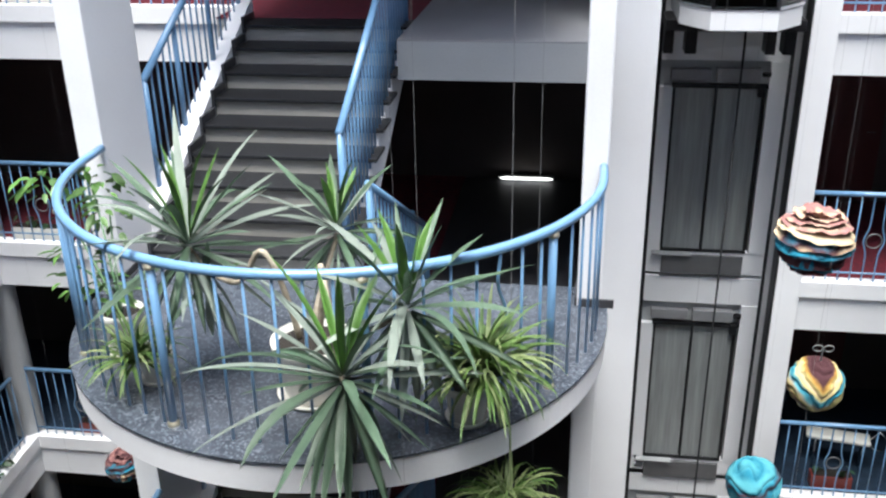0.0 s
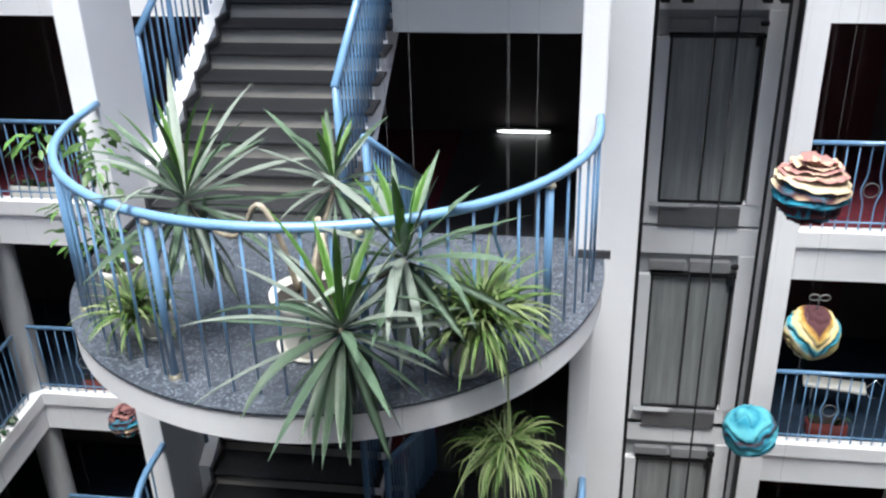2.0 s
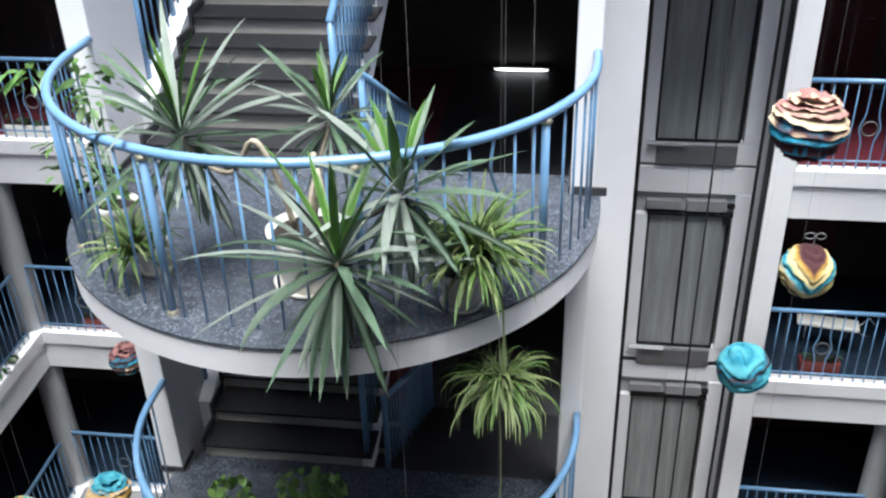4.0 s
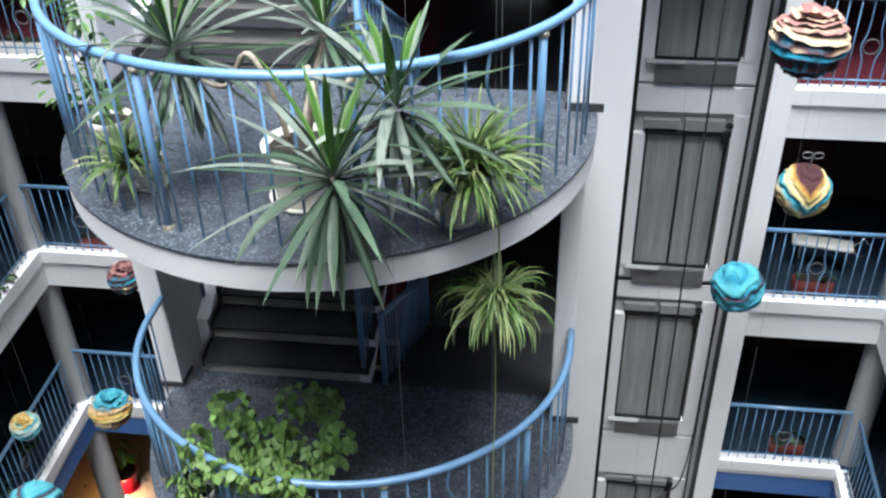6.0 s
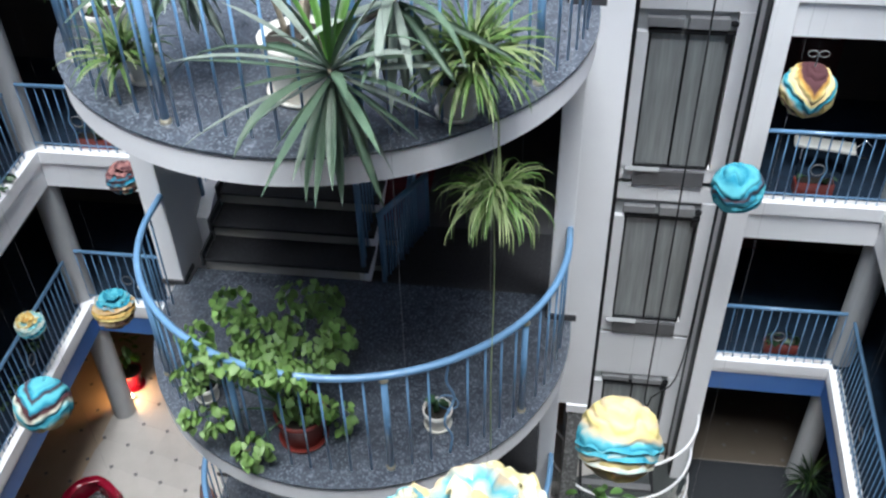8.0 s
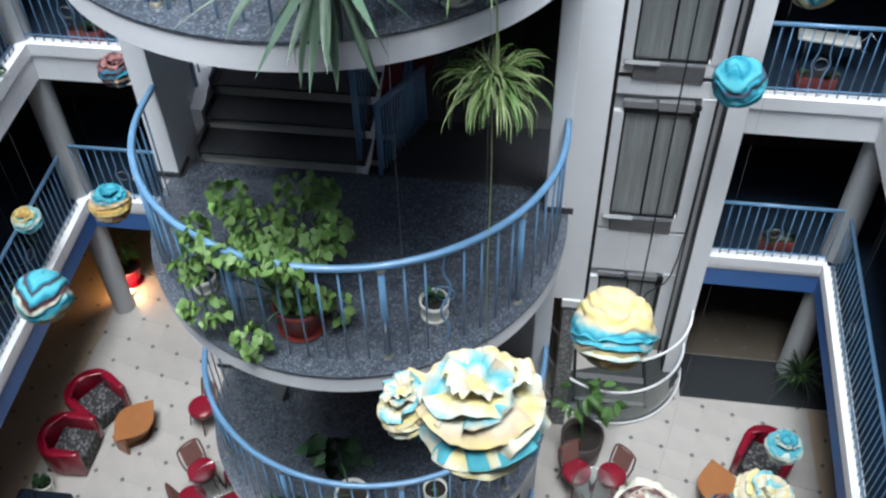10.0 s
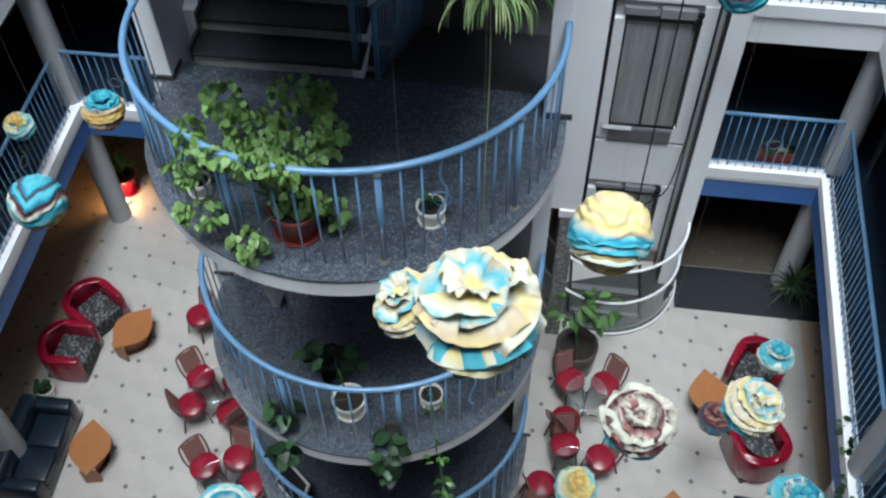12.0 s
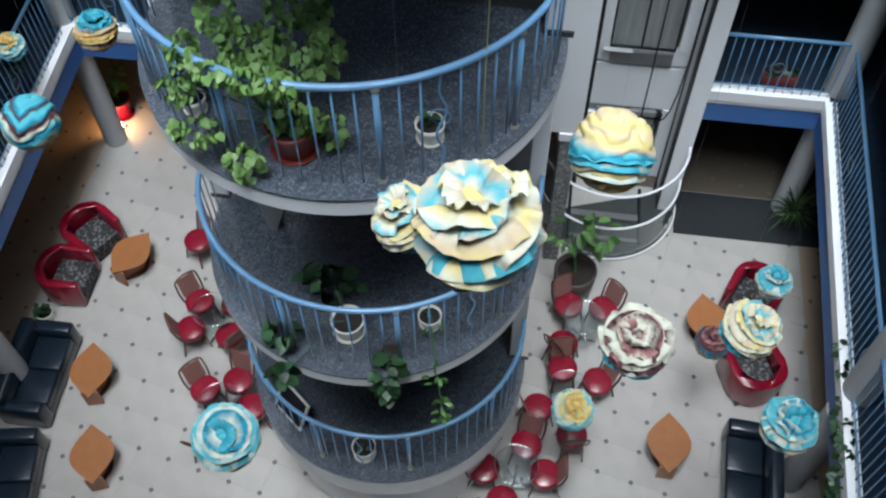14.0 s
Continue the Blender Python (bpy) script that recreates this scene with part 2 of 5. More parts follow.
# ---- gallery slabs, each level a ring round the open court ----
def ring(z0, z1):
    """Left, right and back strips and the front strip under the camera, each a piece of its own."""
    xb, xf = side_x(BACK), side_x(FRONT)
    polys = [[(s * xb, back_y(s)), (s * 9.8, back_y(s)), (s * 9.8, FRONT), (s * xf, FRONT)][::s] for s in (-1, 1)]
    polys += [[(-9.8, back_y(-1)), (-2.0, back_y(-1)), (-2.0, 9.8), (-9.8, 9.8)], [(4.0, BACK), (9.8, BACK), (9.8, 9.8), (4.0, 9.8)],
              [(-9.8, -9.8), (9.8, -9.8), (9.8, FRONT), (-9.8, FRONT)]]
    return [prism(p, z0, z1) for p in polys]


def edge_band(name, z0, z1, d, mat, label):
    """The painted edge of one gallery: left, right and two back pieces."""
    xb, xf = side_x(BACK), side_x(FRONT)
    pieces = [prism([(s * (xb - d), back_y(s) - d), (s * (xb + 0.1), back_y(s) - d), (s * (xf + 0.1), FRONT), (s * (xf - d), FRONT)][::s], z0, z1) for s in (-1, 1)]
    pieces += [box(-xb - d, -1.98, back_y(-1) - d, back_y(-1) + 0.1, z0, z1), box(4.02, xb, BACK - d, BACK + 0.1, z0, z1)]
    for bm in pieces:
        structure(obj(name, bm, mat), label, "gallery edge")


for i, z in enumerate(LEVELS):
    for bm in ring(z - 0.55, z - 0.012):
        structure(obj("gallery_slab", bm, CEIL), "white concrete gallery slab round the open court", "floor slab")
    for bm in ring(z - 0.012, z):
        structure(obj("gallery_carpet", bm, CARPET if i > 1 else BLUE_CARPET), "dark red carpet of the gallery" if i > 1 else "dark blue carpet of the gallery", "carpet")
    edge_band("gallery_ledge", z - 0.16, z + 0.03, 0.07, WHITE, "white painted ledge along the gallery edge")
    if i:
        edge_band("gallery_fascia", z - 0.6, z - 0.16, 0.03, WHITE, "white painted fascia of the gallery")
    else:
        edge_band("gallery_ledge_low", z - 0.235, z - 0.16, 0.05, WHITE, "white painted lower ledge of the gallery")
        edge_band("blue_fascia", z - 0.63, z - 0.235, 0.03, BLUE_BAND, "deep blue painted fascia over the lobby")

# outer shell: dark rear walls of the galleries, roof over the galleries, added walls that narrow the skylight
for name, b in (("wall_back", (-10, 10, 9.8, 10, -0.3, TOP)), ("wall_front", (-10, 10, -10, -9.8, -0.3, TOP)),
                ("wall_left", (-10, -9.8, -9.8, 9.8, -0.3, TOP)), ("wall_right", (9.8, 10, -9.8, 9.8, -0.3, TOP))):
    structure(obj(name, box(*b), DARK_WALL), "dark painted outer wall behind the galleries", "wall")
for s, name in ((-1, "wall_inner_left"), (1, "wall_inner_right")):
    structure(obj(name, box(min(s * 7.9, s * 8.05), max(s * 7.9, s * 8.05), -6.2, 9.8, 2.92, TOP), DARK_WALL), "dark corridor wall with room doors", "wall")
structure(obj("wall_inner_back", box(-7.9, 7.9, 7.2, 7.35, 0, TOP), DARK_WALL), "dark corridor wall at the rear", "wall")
for bm in ring(TOP - 0.4, TOP):
    structure(obj("roof_rim", bm, CEIL), "roof slab round the glazed court roof", "roof")
# out-of-view slab, its front edge set by how much it shades the stairs
structure(obj("stair_hall_ceiling", box(-2.2, 1.8, 0.9, 7.2, 14.62, 14.8), WHITE), "unseen white ceiling added to shade the top of the stairs", "ceiling")
structure(obj("roof_over_stairs", box(-2.0, 4.0, BACK, 9.8, TOP - 0.4, TOP), CEIL), "roof slab over the stairs", "roof")
# out-of-view walls added to limit the sky opening over the court
for name, b in (("upper_wall_left", (-6.0, -5.85, FRONT, BACK, 14.6, TOP - 0.4)), ("upper_wall_right", (5.85, 6.0, FRONT, BACK, 14.6, TOP - 0.4)),
                ("upper_wall_back", (-5.85, 5.85, BACK, BACK + 0.15, 14.9, TOP - 0.4)), ("upper_wall_front", (-5.85, 5.85, FRONT - 0.6, FRONT - 0.45, 14.6, TOP - 0.4))):
    structure(obj(name, box(*b), WHITE), "unseen white wall added above the galleries to narrow the sky", "wall")

# ---- piers and columns ----
structure(obj("pier_left", box(-1.935, -1.735, 0.235, 0.98, 0, TOP - 1.2, 0.012), WHITE), "white plastered pier beside the stairs", "pier")
structure(obj("pier_right", box(1.61, 1.775, 0.17, 0.75, 0, TOP - 1.2, 0.012), WHITE), "white plastered pier between balconies and lift", "pier")
structure(obj("pier_cladding", box(1.99, 2.22, 3.1, 3.4, 0, 3.05, 0.006), PEBBLE), "grey pebble-clad foot of the shaft pillar", "pillar")
structure(obj("pier_cap", box(1.96, 2.25, 3.07, 3.44, 3.05, 3.2, 0.006), WHITE), "white cap on the pebble-clad pillar", "trim")
structure(obj("shaft_pillar", box(1.83, 2.26, 3.1, 3.45, 3.2, TOP - 1.2, 0.01), WHITE), "white plastered pillar beside the lift shaft", "pillar")
structure(obj("pier_lift", box(3.87, 4.14, BACK - 0.1, 5.4, 0, TOP - 1.2, 0.012), WHITE), "white plastered pier beside the lift shaft", "pier")
structure(obj("wall_shaft_left", box(2.02, 2.2, 3.46, 9.8, 0, TOP - 1.2), GREY_PAINT), "grey wall between stair hall and lift shaft", "wall")
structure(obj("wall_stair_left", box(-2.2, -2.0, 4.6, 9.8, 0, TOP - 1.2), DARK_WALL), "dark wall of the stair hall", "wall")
for s in (-1, 1):
    for y in (4.72, -0.3, -5.2):
        x = s * (side_x(y) + 0.14)
        for z0, z1 in zip((0,) + LEVELS, tuple(z - 0.55 for z in LEVELS) + (TOP - 1.2,)):
            structure(obj("column", lathe([(0, 0), (0.2, 0), (0.2, z1 - z0), (0, z1 - z0)], 32, at=(x, y, z0)), GREY_PAINT, smooth=False),
                      "round grey painted concrete column", "column")


# ---- round balconies ----
def arc(r, a0, a1, n, z=0.0):
    return [(r * math.cos(a0 + (a1 - a0) * k / n), r * math.sin(a0 + (a1 - a0) * k / n), z) for k in range(n + 1)]


def plate(r):
    """The landing's outline: half round in front, straight back to the stairs."""
    pts = [(x, y) for x, y, z in arc(r, -math.pi, 0, 56)]
    return pts + [(r, 0.168), (1.6, 0.168), (1.6, 0.46), (-0.08, 0.46), (-0.08, 0.47), (-1.69, 0.47), (-1.69, 0.228), (-r, 0.228)]


def balcony(z):
    b = empty("balcony", pose(0, 0, z))
    structure(b, "round landing balcony with speckled granite floor and white fascia", "balcony")
    part("slab", prism(plate(1.81), -0.2 if z > 3 else -0.45, -0.014), WHITE, b, "white painted fascia and slab")
    # added dark sheet under the white slab, keeps the landing below dim
    part("soffit", prism(plate(1.74), -0.215 if z > 3 else -0.465, -0.2 if z > 3 else -0.45), SOFFIT, b, "unseen underside, darkened to cut bounced light")
    part("granite_floor", prism(plate(1.82), -0.014, 0.0, 0.004), GRANITE, b, "speckled dark grey granite")
    bm = box(1.62, 1.86, 0.150, 0.168, 0.0, 0.06)
    box(1.595, 1.608, 0.17, 0.46, 0.0, 0.06, bm=bm)
    box(-1.94, -1.72, 0.216, 0.2325, 0.0, 0.05, bm=bm)
    box(-1.733, -1.719, 0.2325, 0.47, 0.0, 0.05, bm=bm)
    part("skirting", bm, NOSING, b, "dark stone skirting")
    return b


POST_ANGLES = (-0.58, -1.265, -1.93, -2.6)
RAIL_X, RAIL_Y, RAIL_H = 1.745, 1.645, 1.02


def rail_point(a, z=0.0):
    """A place on the railing's line, set back a little from the landing's front edge."""
    return (RAIL_X * math.cos(a), RAIL_Y * math.sin(a), z)


def baluster_mesh(r, h, seg=8):
    bm = tube([(0, 0, 0), (0, 0, h)], r, seg)
    ob = obj("baluster", bm, BLUE_RAIL, smooth=True)
    me = ob.data
    bpy.data.objects.remove(ob)
    return me


THIN = baluster_mesh(0.0086, RAIL_H - 0.03)
THICK = baluster_mesh(0.0245, RAIL_H - 0.03, 12)
ob = obj("foot", lathe([(0, 0), (0.034, 0), (0.034, 0.015), (0.024, 0.03), (0, 0.03)], 14), BRASS)
FOOT = ob.data
bpy.data.objects.remove(ob)
ob = obj("baluster", tube([(0.045 * math.sin(k * 0.62) * math.sin(math.pi * k / 20), 0, k * (RAIL_H - 0.03) / 20) for k in range(21)], 0.0095), BLUE_RAIL, smooth=True)
WAVY = ob.data
bpy.data.objects.remove(ob)


def balcony_railing(z, wavy=()):
    b = empty("balcony_railing", pose(0, 0, z))
    tagged(b, "light blue steel railing curved round the landing balcony", "railing", "balcony railings")
    path = [(-RAIL_X, 0.23, RAIL_H)] + [rail_point(-math.pi + math.pi * k / 48, RAIL_H) for k in range(49)] + [(RAIL_X, 0.165, RAIL_H)]
    part("handrail", tube(path, 0.029, 12), BLUE_RAIL, b, "glossy light blue handrail", True)
    a = -math.pi + 0.02
    k = 0
    step = (math.pi - 0.04) / 35
    while a < -0.015:
        near = min(POST_ANGLES, key=lambda p: abs(p - a))
        m = Matrix.Translation(rail_point(a)) @ pose(0, 0, 0, 0, 0, math.degrees(a) + 90)
        if abs(near - a) > 0.035:
            shared("baluster", WAVY if k in wavy else THIN, b, m)
        a += step
        k += 1
    for a in POST_ANGLES:
        m = Matrix.Translation(rail_point(a))
        post = shared("post", THICK, b, m)
        shared("foot", FOOT, post, Matrix.Identity(4), "pale brass foot")
        shared("collar", FOOT, post, pose(0, 0, RAIL_H - 0.045), "pale brass collar")
    return b


for i, z in enumerate(LANDINGS):
    balcony(z)
    balcony_railing(z, ((5, 26), (24,), (9, 26), (17,))[3 - i])

# ---- stairs ----
STEP, RISE, NSTEP, FOOT_Y = 0.313, 0.152, 9, 0.475


def side_prism(outline, x0, x1, bm=None):
    """A body with a given outline in the y, z plane, from x0 to x1."""
    own = bmesh.new()
    lo = [own.verts.new((x0, y, w)) for y, w in outline]
    hi = [own.verts.new((x1, y, w)) for y, w in outline]
    own.faces.new(lo)
    own.faces.new(hi[::-1])
    for k in range(len(lo)):
        j = (k + 1) % len(lo)
        own.faces.new((lo[k], lo[j], hi[j], hi[k]))
    return joined(bm, own)


def stairs_up(z):
    s = empty("staircase", pose(0, 0, z))
    structure(s, "stone staircase with dark treads and pale risers", "stairs")
    x0, x1 = -1.60, -0.13
    saw = [(FOOT_Y, -0.02)]
    for k in range(NSTEP):
        saw += [(FOOT_Y + STEP * k, RISE * (k + 1) - 0.03), (FOOT_Y + STEP * (k + 1), RISE * (k + 1) - 0.03)]
    end, top = FOOT_Y + STEP * NSTEP, RISE * NSTEP
    under = [(end, top - 0.3), (FOOT_Y + STEP * 1.2, -0.2), (FOOT_Y, -0.2)]
    part("flight", side_prism(saw + under, x0, x1), RISER, s, "pale beige stone risers")
    part("stringer", side_prism(saw + under, x1 + 0.002, x1 + 0.05), WHITE, s, "white painted side")
    curb = [(FOOT_Y + 0.30, -0.02), (FOOT_Y + 0.30, RISE * 2.35), (end, top + RISE * 1.35), (end, top - 0.3), (FOOT_Y + STEP * 1.2, -0.2), (FOOT_Y + 0.30, -0.2)]
    part("stringer", side_prism(curb, x0 - 0.16, x0 - 0.014), WHITE, s, "white painted side")
    # dark stone skirting that follows the steps up the white side
    for k in range(NSTEP):
        y0, w = FOOT_Y - 0.062 + STEP * k, RISE * (k + 1)
        y1 = y0 + STEP + 0.008
        part("skirting", side_prism([(y0, w - RISE + 0.075), (y0, w + 0.075), (y1, w + 0.075), (y1, w), (y0 + 0.05, w), (y0 + 0.05, w - RISE + 0.075)], x0 - 0.012, x0 + 0.012), NOSING, s, "dark stone skirting")
    tread = None
    for k in range(NSTEP):
        m = Matrix.Translation((0, FOOT_Y + STEP * k, RISE * (k + 1)))
        if tread is None:
            o = part("tread", box(x0 + 0.014, x1 + 0.10, -0.045, STEP, -0.03, 0.0, 0.006), TREAD, s)
            tread = o.data
            o.matrix_basis = m
        else:
            shared("tread", tread, s, m)
    return s


def stairs_down(z):
    s = empty("staircase", pose(0, 0, z))
    structure(s, "dark stone flight going down beside the landing", "stairs")
    tread = None
    n = 10
    for k in range(n):
        m = Matrix.Translation((0, 0.46 + 0.29 * k, -0.16 * (k + 1)))
        if tread is None:
            o = part("tread", box(0.0, 1.6, 0, 0.29, -0.16, 0.0), TREAD, s)
            o.matrix_basis = m
            tread = o.data
        else:
            shared("tread", tread, s, m)
    return s


def stair_rail(name, x, y0, y1, zf, n, label, parent_z, posts=()):
    """A sloping railing; zf gives the foot's height at y."""
    b = empty(name, pose(0, 0, parent_z))
    tagged(b, label, "railing")
    h = 0.93
    part("handrail", tube([(x, y0 - 0.02, zf(y0) + h), (x, y1, zf(y1) + h)], 0.03, 12), BLUE_RAIL, b, "", True)
    me = None
    for k in range(n):
        y = y0 + (y1 - y0) * k / (n - 1)
        thick = k in posts
        if thick:
            part("post", tube([(x, y, zf(y) - 0.1), (x, y, zf(y) + h)], 0.024, 10), BLUE_RAIL, b, "", True)
        elif me is None:
            o = part("baluster", tube([(0, 0, -0.08), (0, 0, h)], 0.0095, 8), BLUE_RAIL, b, "", True)
            o.location = (x, y, zf(y))
            me = o.data
        else:
            shared("baluster", me, b, Matrix.Translation((x, y, zf(y))))
    return b


pitch = lambda y: RISE * (1 + (y - FOOT_Y) / STEP)
fall = lambda y: -0.16 * (1 + (y - 0.46) / 0.29)
for z in LANDINGS:
    stairs_up(z)
    stairs_down(z)
    stair_rail("stair_railing", -1.73, 1.0, 3.2, lambda y: pitch(y) - 0.02, 18, "light blue steel railing along the stair's white side", z, (0, 5, 11, 17))
    stair_rail("stair_railing", -0.09, 0.50, 3.2, lambda y: pitch(max(y, 0.4)), 25, "light blue steel railing down the stair's open side", z, (0, 24))
    stair_rail("stair_railing", 0.075, 0.60, 3.1, fall, 20, "blue steel railing beside the flight going down", z, (0, 19))
    hall = z + RISE * NSTEP
    bm = box(-2.0, -0.02, FOOT_Y + STEP * NSTEP, 7.2, hall - 0.35, hall - 0.012)
    box(-0.02, 1.80, 2.35, 7.2, hall - 0.35, hall - 0.012, bm=bm)
    structure(obj("stair_hall_slab", bm, GREY_PAINT), "grey slab edge of the stair hall floor", "floor slab")
    structure(obj("stair_hall_carpet", box(-2.0, -0.02, FOOT_Y + STEP * NSTEP - 0.01, 7.2, hall - 0.012, hall), CARPET), "red patterned carpet of the stair hall", "floor")
    # shade of the lower halls is put into the floor colour
    structure(obj("stair_hall_floor", box(-0.02, 1.80, 2.35, 7.2, hall - 0.012, hall), HALL_LIT if z > 10 else HALL_SHADED), "grey floor of the stair hall, coloured darker for shade on lower levels", "floor")

# ---- gallery railings ----
GR_H = 1.05
ob = obj("baluster", tube([(0, 0, 0), (0, 0, GR_H - 0.03)], 0.0082, 6), BLUE_RAIL, smooth=True)
GBAL = ob.data
bpy.data.objects.remove(ob)
ob = obj("ring", tube([(0.085 * math.cos(k * math.tau / 24), 0, 0.085 * math.sin(k * math.tau / 24)) for k in range(24)], 0.007, 6, closed=True), GREY_METAL, smooth=True)
RING = ob.data
bpy.data.objects.remove(ob)
ob = obj("baluster", tube([(0.045 * math.exp(-((z - 0.5) / 0.11) ** 2), 0, z) for z in [k * (GR_H - 0.03) / 24 for k in range(25)]], 0.0095, 6), BLUE_RAIL, smooth=True)
BOWED = ob.data
bpy.data.objects.remove(ob)


def gallery_railing(p, q, z, rings=()):
    p, q = Vector((*p, 0)), Vector((*q, 0))
    d = q - p
    b = empty("gallery_railing", Matrix.Translation((p.x, p.y, z)) @ pose(0, 0, 0, 0, 0, math.degrees(math.atan2(d.y, d.x))))
    tagged(b, "light blue steel gallery railing with thin upright bars", "railing", "gallery railings")
    L = d.length
    part("handrail", tube([(0, 0, GR_H), (L, 0, GR_H)], 0.028, 10), BLUE_RAIL, b, "", True)
    part("bottom_bar", tube([(0, 0, 0.1), (L, 0, 0.1)], 0.012, 8), BLUE_RAIL, b, "", True)
    n = max(2, round(L / 0.135))
    mids = {round(u / L * n - 0.5) for u in rings}
    for k in range(n + 1):
        m = Matrix.Translation((L * k / n, 0, 0))
        if k in mids:
            shared("baluster", BOWED, b, m @ pose(0, 0, 0, 0, 0, 180), "bar bowed round the ornament")
        elif k - 1 in mids:
            shared("baluster", BOWED, b, m, "bar bowed round the ornament")
        else:
            shared("baluster", GBAL, b, m)
    for k in mids:
        shared("ring", RING, b, Matrix.Translation((L * (k + 0.5) / n, 0, 0.5)), "round wire ornament")
    return b


for i, z in enumerate(LEVELS):
    zz = z + 0.03
    yb = BACK + 0.02
    gallery_railing((4.16, yb), (side_x(BACK) - 0.03, yb), zz, (0.75,) if i else (0.9,))
    gallery_railing((-side_x(BACK) + 0.03, yb + 0.1), (-2.05, yb + 0.1), zz, (0.8, 2.6))
    for s in (-1, 1):
        gallery_railing((s * (side_x(BACK) + 0.03), BACK - 0.15), (s * (side_x(FRONT) + 0.03), FRONT), zz, (1.5, 4.5))

# ---- lift shaft ----
DY = 5.15
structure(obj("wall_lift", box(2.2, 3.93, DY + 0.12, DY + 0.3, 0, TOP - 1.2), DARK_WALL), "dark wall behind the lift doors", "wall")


def lift_door(z):
    b = empty("lift_door", pose(0, 0, z) @ Matrix.Diagonal((1, 1, 1 if z else 0.73, 1)))
    tagged(b, "grey steel sliding lift landing door with black frame rails", "lift door", "lift doors")
    panel = None
    for x0, x1 in ((2.64, 3.085), (3.115, 3.605)):
        part("panel", box(x0, x1, DY + 0.03, DY + 0.07, 0.02, 2.02, 0.004), STEEL, b, "streaked grey steel panel")
    for x in (2.63, 3.10):
        part("frame_bar", box(x - 0.012, x + 0.012, DY - 0.01, DY + 0.03, 0.0, 2.04), BLACK, b, "black steel bar")
    part("frame_bar", box(3.60, 3.622, DY - 0.01, DY + 0.03, 0.0, 2.04), BLACK, b, "black steel bar")
    part("frame_bar", box(2.62, 3.62, DY - 0.015, DY + 0.02, 0.0, 0.025), BLACK, b, "black steel bar")
    part("track", box(2.6, 3.66, DY - 0.03, DY + 0.05, 2.03, 2.07), BLACK, b, "black door track")
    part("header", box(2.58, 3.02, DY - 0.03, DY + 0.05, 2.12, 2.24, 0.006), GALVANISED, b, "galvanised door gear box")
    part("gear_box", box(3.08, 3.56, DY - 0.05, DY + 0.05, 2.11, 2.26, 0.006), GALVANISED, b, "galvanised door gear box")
    part("roller", box(3.55, 3.63, DY - 0.06, DY + 0.02, 1.94, 2.08, 0.006), BLACK, b, "black roller bracket")
    part("pulley", lathe([(0, -0.02), (0.05, -0.02), (0.05, 0.02), (0, 0.02)], 16, at=(3.62, DY - 0.04, 2.2)), BLACK, b, "black pulley")
    part("sill", box(2.52, 2.98, DY - 0.10, DY + 0.03, -0.026, -0.005, 0.004), GREY_PAINT, b, "pale grey sill")
    part("apron", box(2.64, 3.6, DY - 0.05, DY + 0.05, -0.29, -0.04, 0.004), GREY_METAL, b, "grey sheet metal apron")
    return b


for k, z in enumerate((0.0, 2.99, 5.915, 8.96, 11.96)):
    lift_door(z)
    structure(obj("shaft_panel", box(2.2, 3.93, DY + 0.0, DY + 0.118, 1.70, 2.62, 0.004) if k == 0 else box(2.2, 3.93, DY + 0.0, DY + 0.118, z + 2.34, z + 2.7, 0.004), WHITE),
              "white painted panel between lift doors", "wall panel")
    # grey here stands for the recess's shade between the white panels
    structure(obj("shaft_lintel", box(2.2, 3.93, DY + 0.06, DY + 0.118, z + 2.04 if k else 1.5, z + 2.338 if k else 1.698), GREY_PAINT), "recess above the lift door, coloured grey for its shade", "wall panel")
    if k:
        structure(obj("shaft_panel", box(2.2, 3.93, DY + 0.0, DY + 0.118, z - 0.298, z - 0.0, 0.004), WHITE), "white painted panel under the lift door", "wall panel")
    structure(obj("door_jamb", box(2.42, 2.61, DY - 0.02, DY + 0.118, z, z + 2.036 if k else 1.496, 0.004), WHITE), "white door jamb of the lift", "jamb")
    structure(obj("door_jamb", box(3.66, 3.93, DY - 0.02, DY + 0.118, z, z + 2.336 if k else 1.696, 0.004), WHITE), "white door jamb of the lift", "jamb")

rail = empty("lift_guide_rail")
tagged(rail, "black steel lift guide rails and a black strip on the shaft pier", "lift rail")
part("rail", box(3.80, 3.82, 4.79, 4.85, 0, 14.8), BLACK, rail)
# thin black strip covering the front of the pier's inner face
part("rail", box(3.852, 3.868, 4.43, 4.66, 0, 14.8), BLACK, rail)
part("rail", box(2.36, 2.43, 4.75, 4.85, 0, 14.8), BLACK, rail)
pts = [(3.21, 4.30, 11.9), (3.21, 4.30, 2.1), (3.22, 4.30, 1.98), (3.27, 4.30, 1.88), (3.34, 4.53, 1.85), (3.64, 4.75, 1.92), (3.70, 4.75, 2.1), (3.75, 4.75, 2.5), (3.78, 4.75, 3.2), (3.785, 4.75, 4.5), (3.785, 4.76, 14.0)]
tagged(obj("lift_cable", tube(pts, 0.012, 8), BLACK, smooth=True), "black hanging lift cable with a loop near the bottom", "cable")


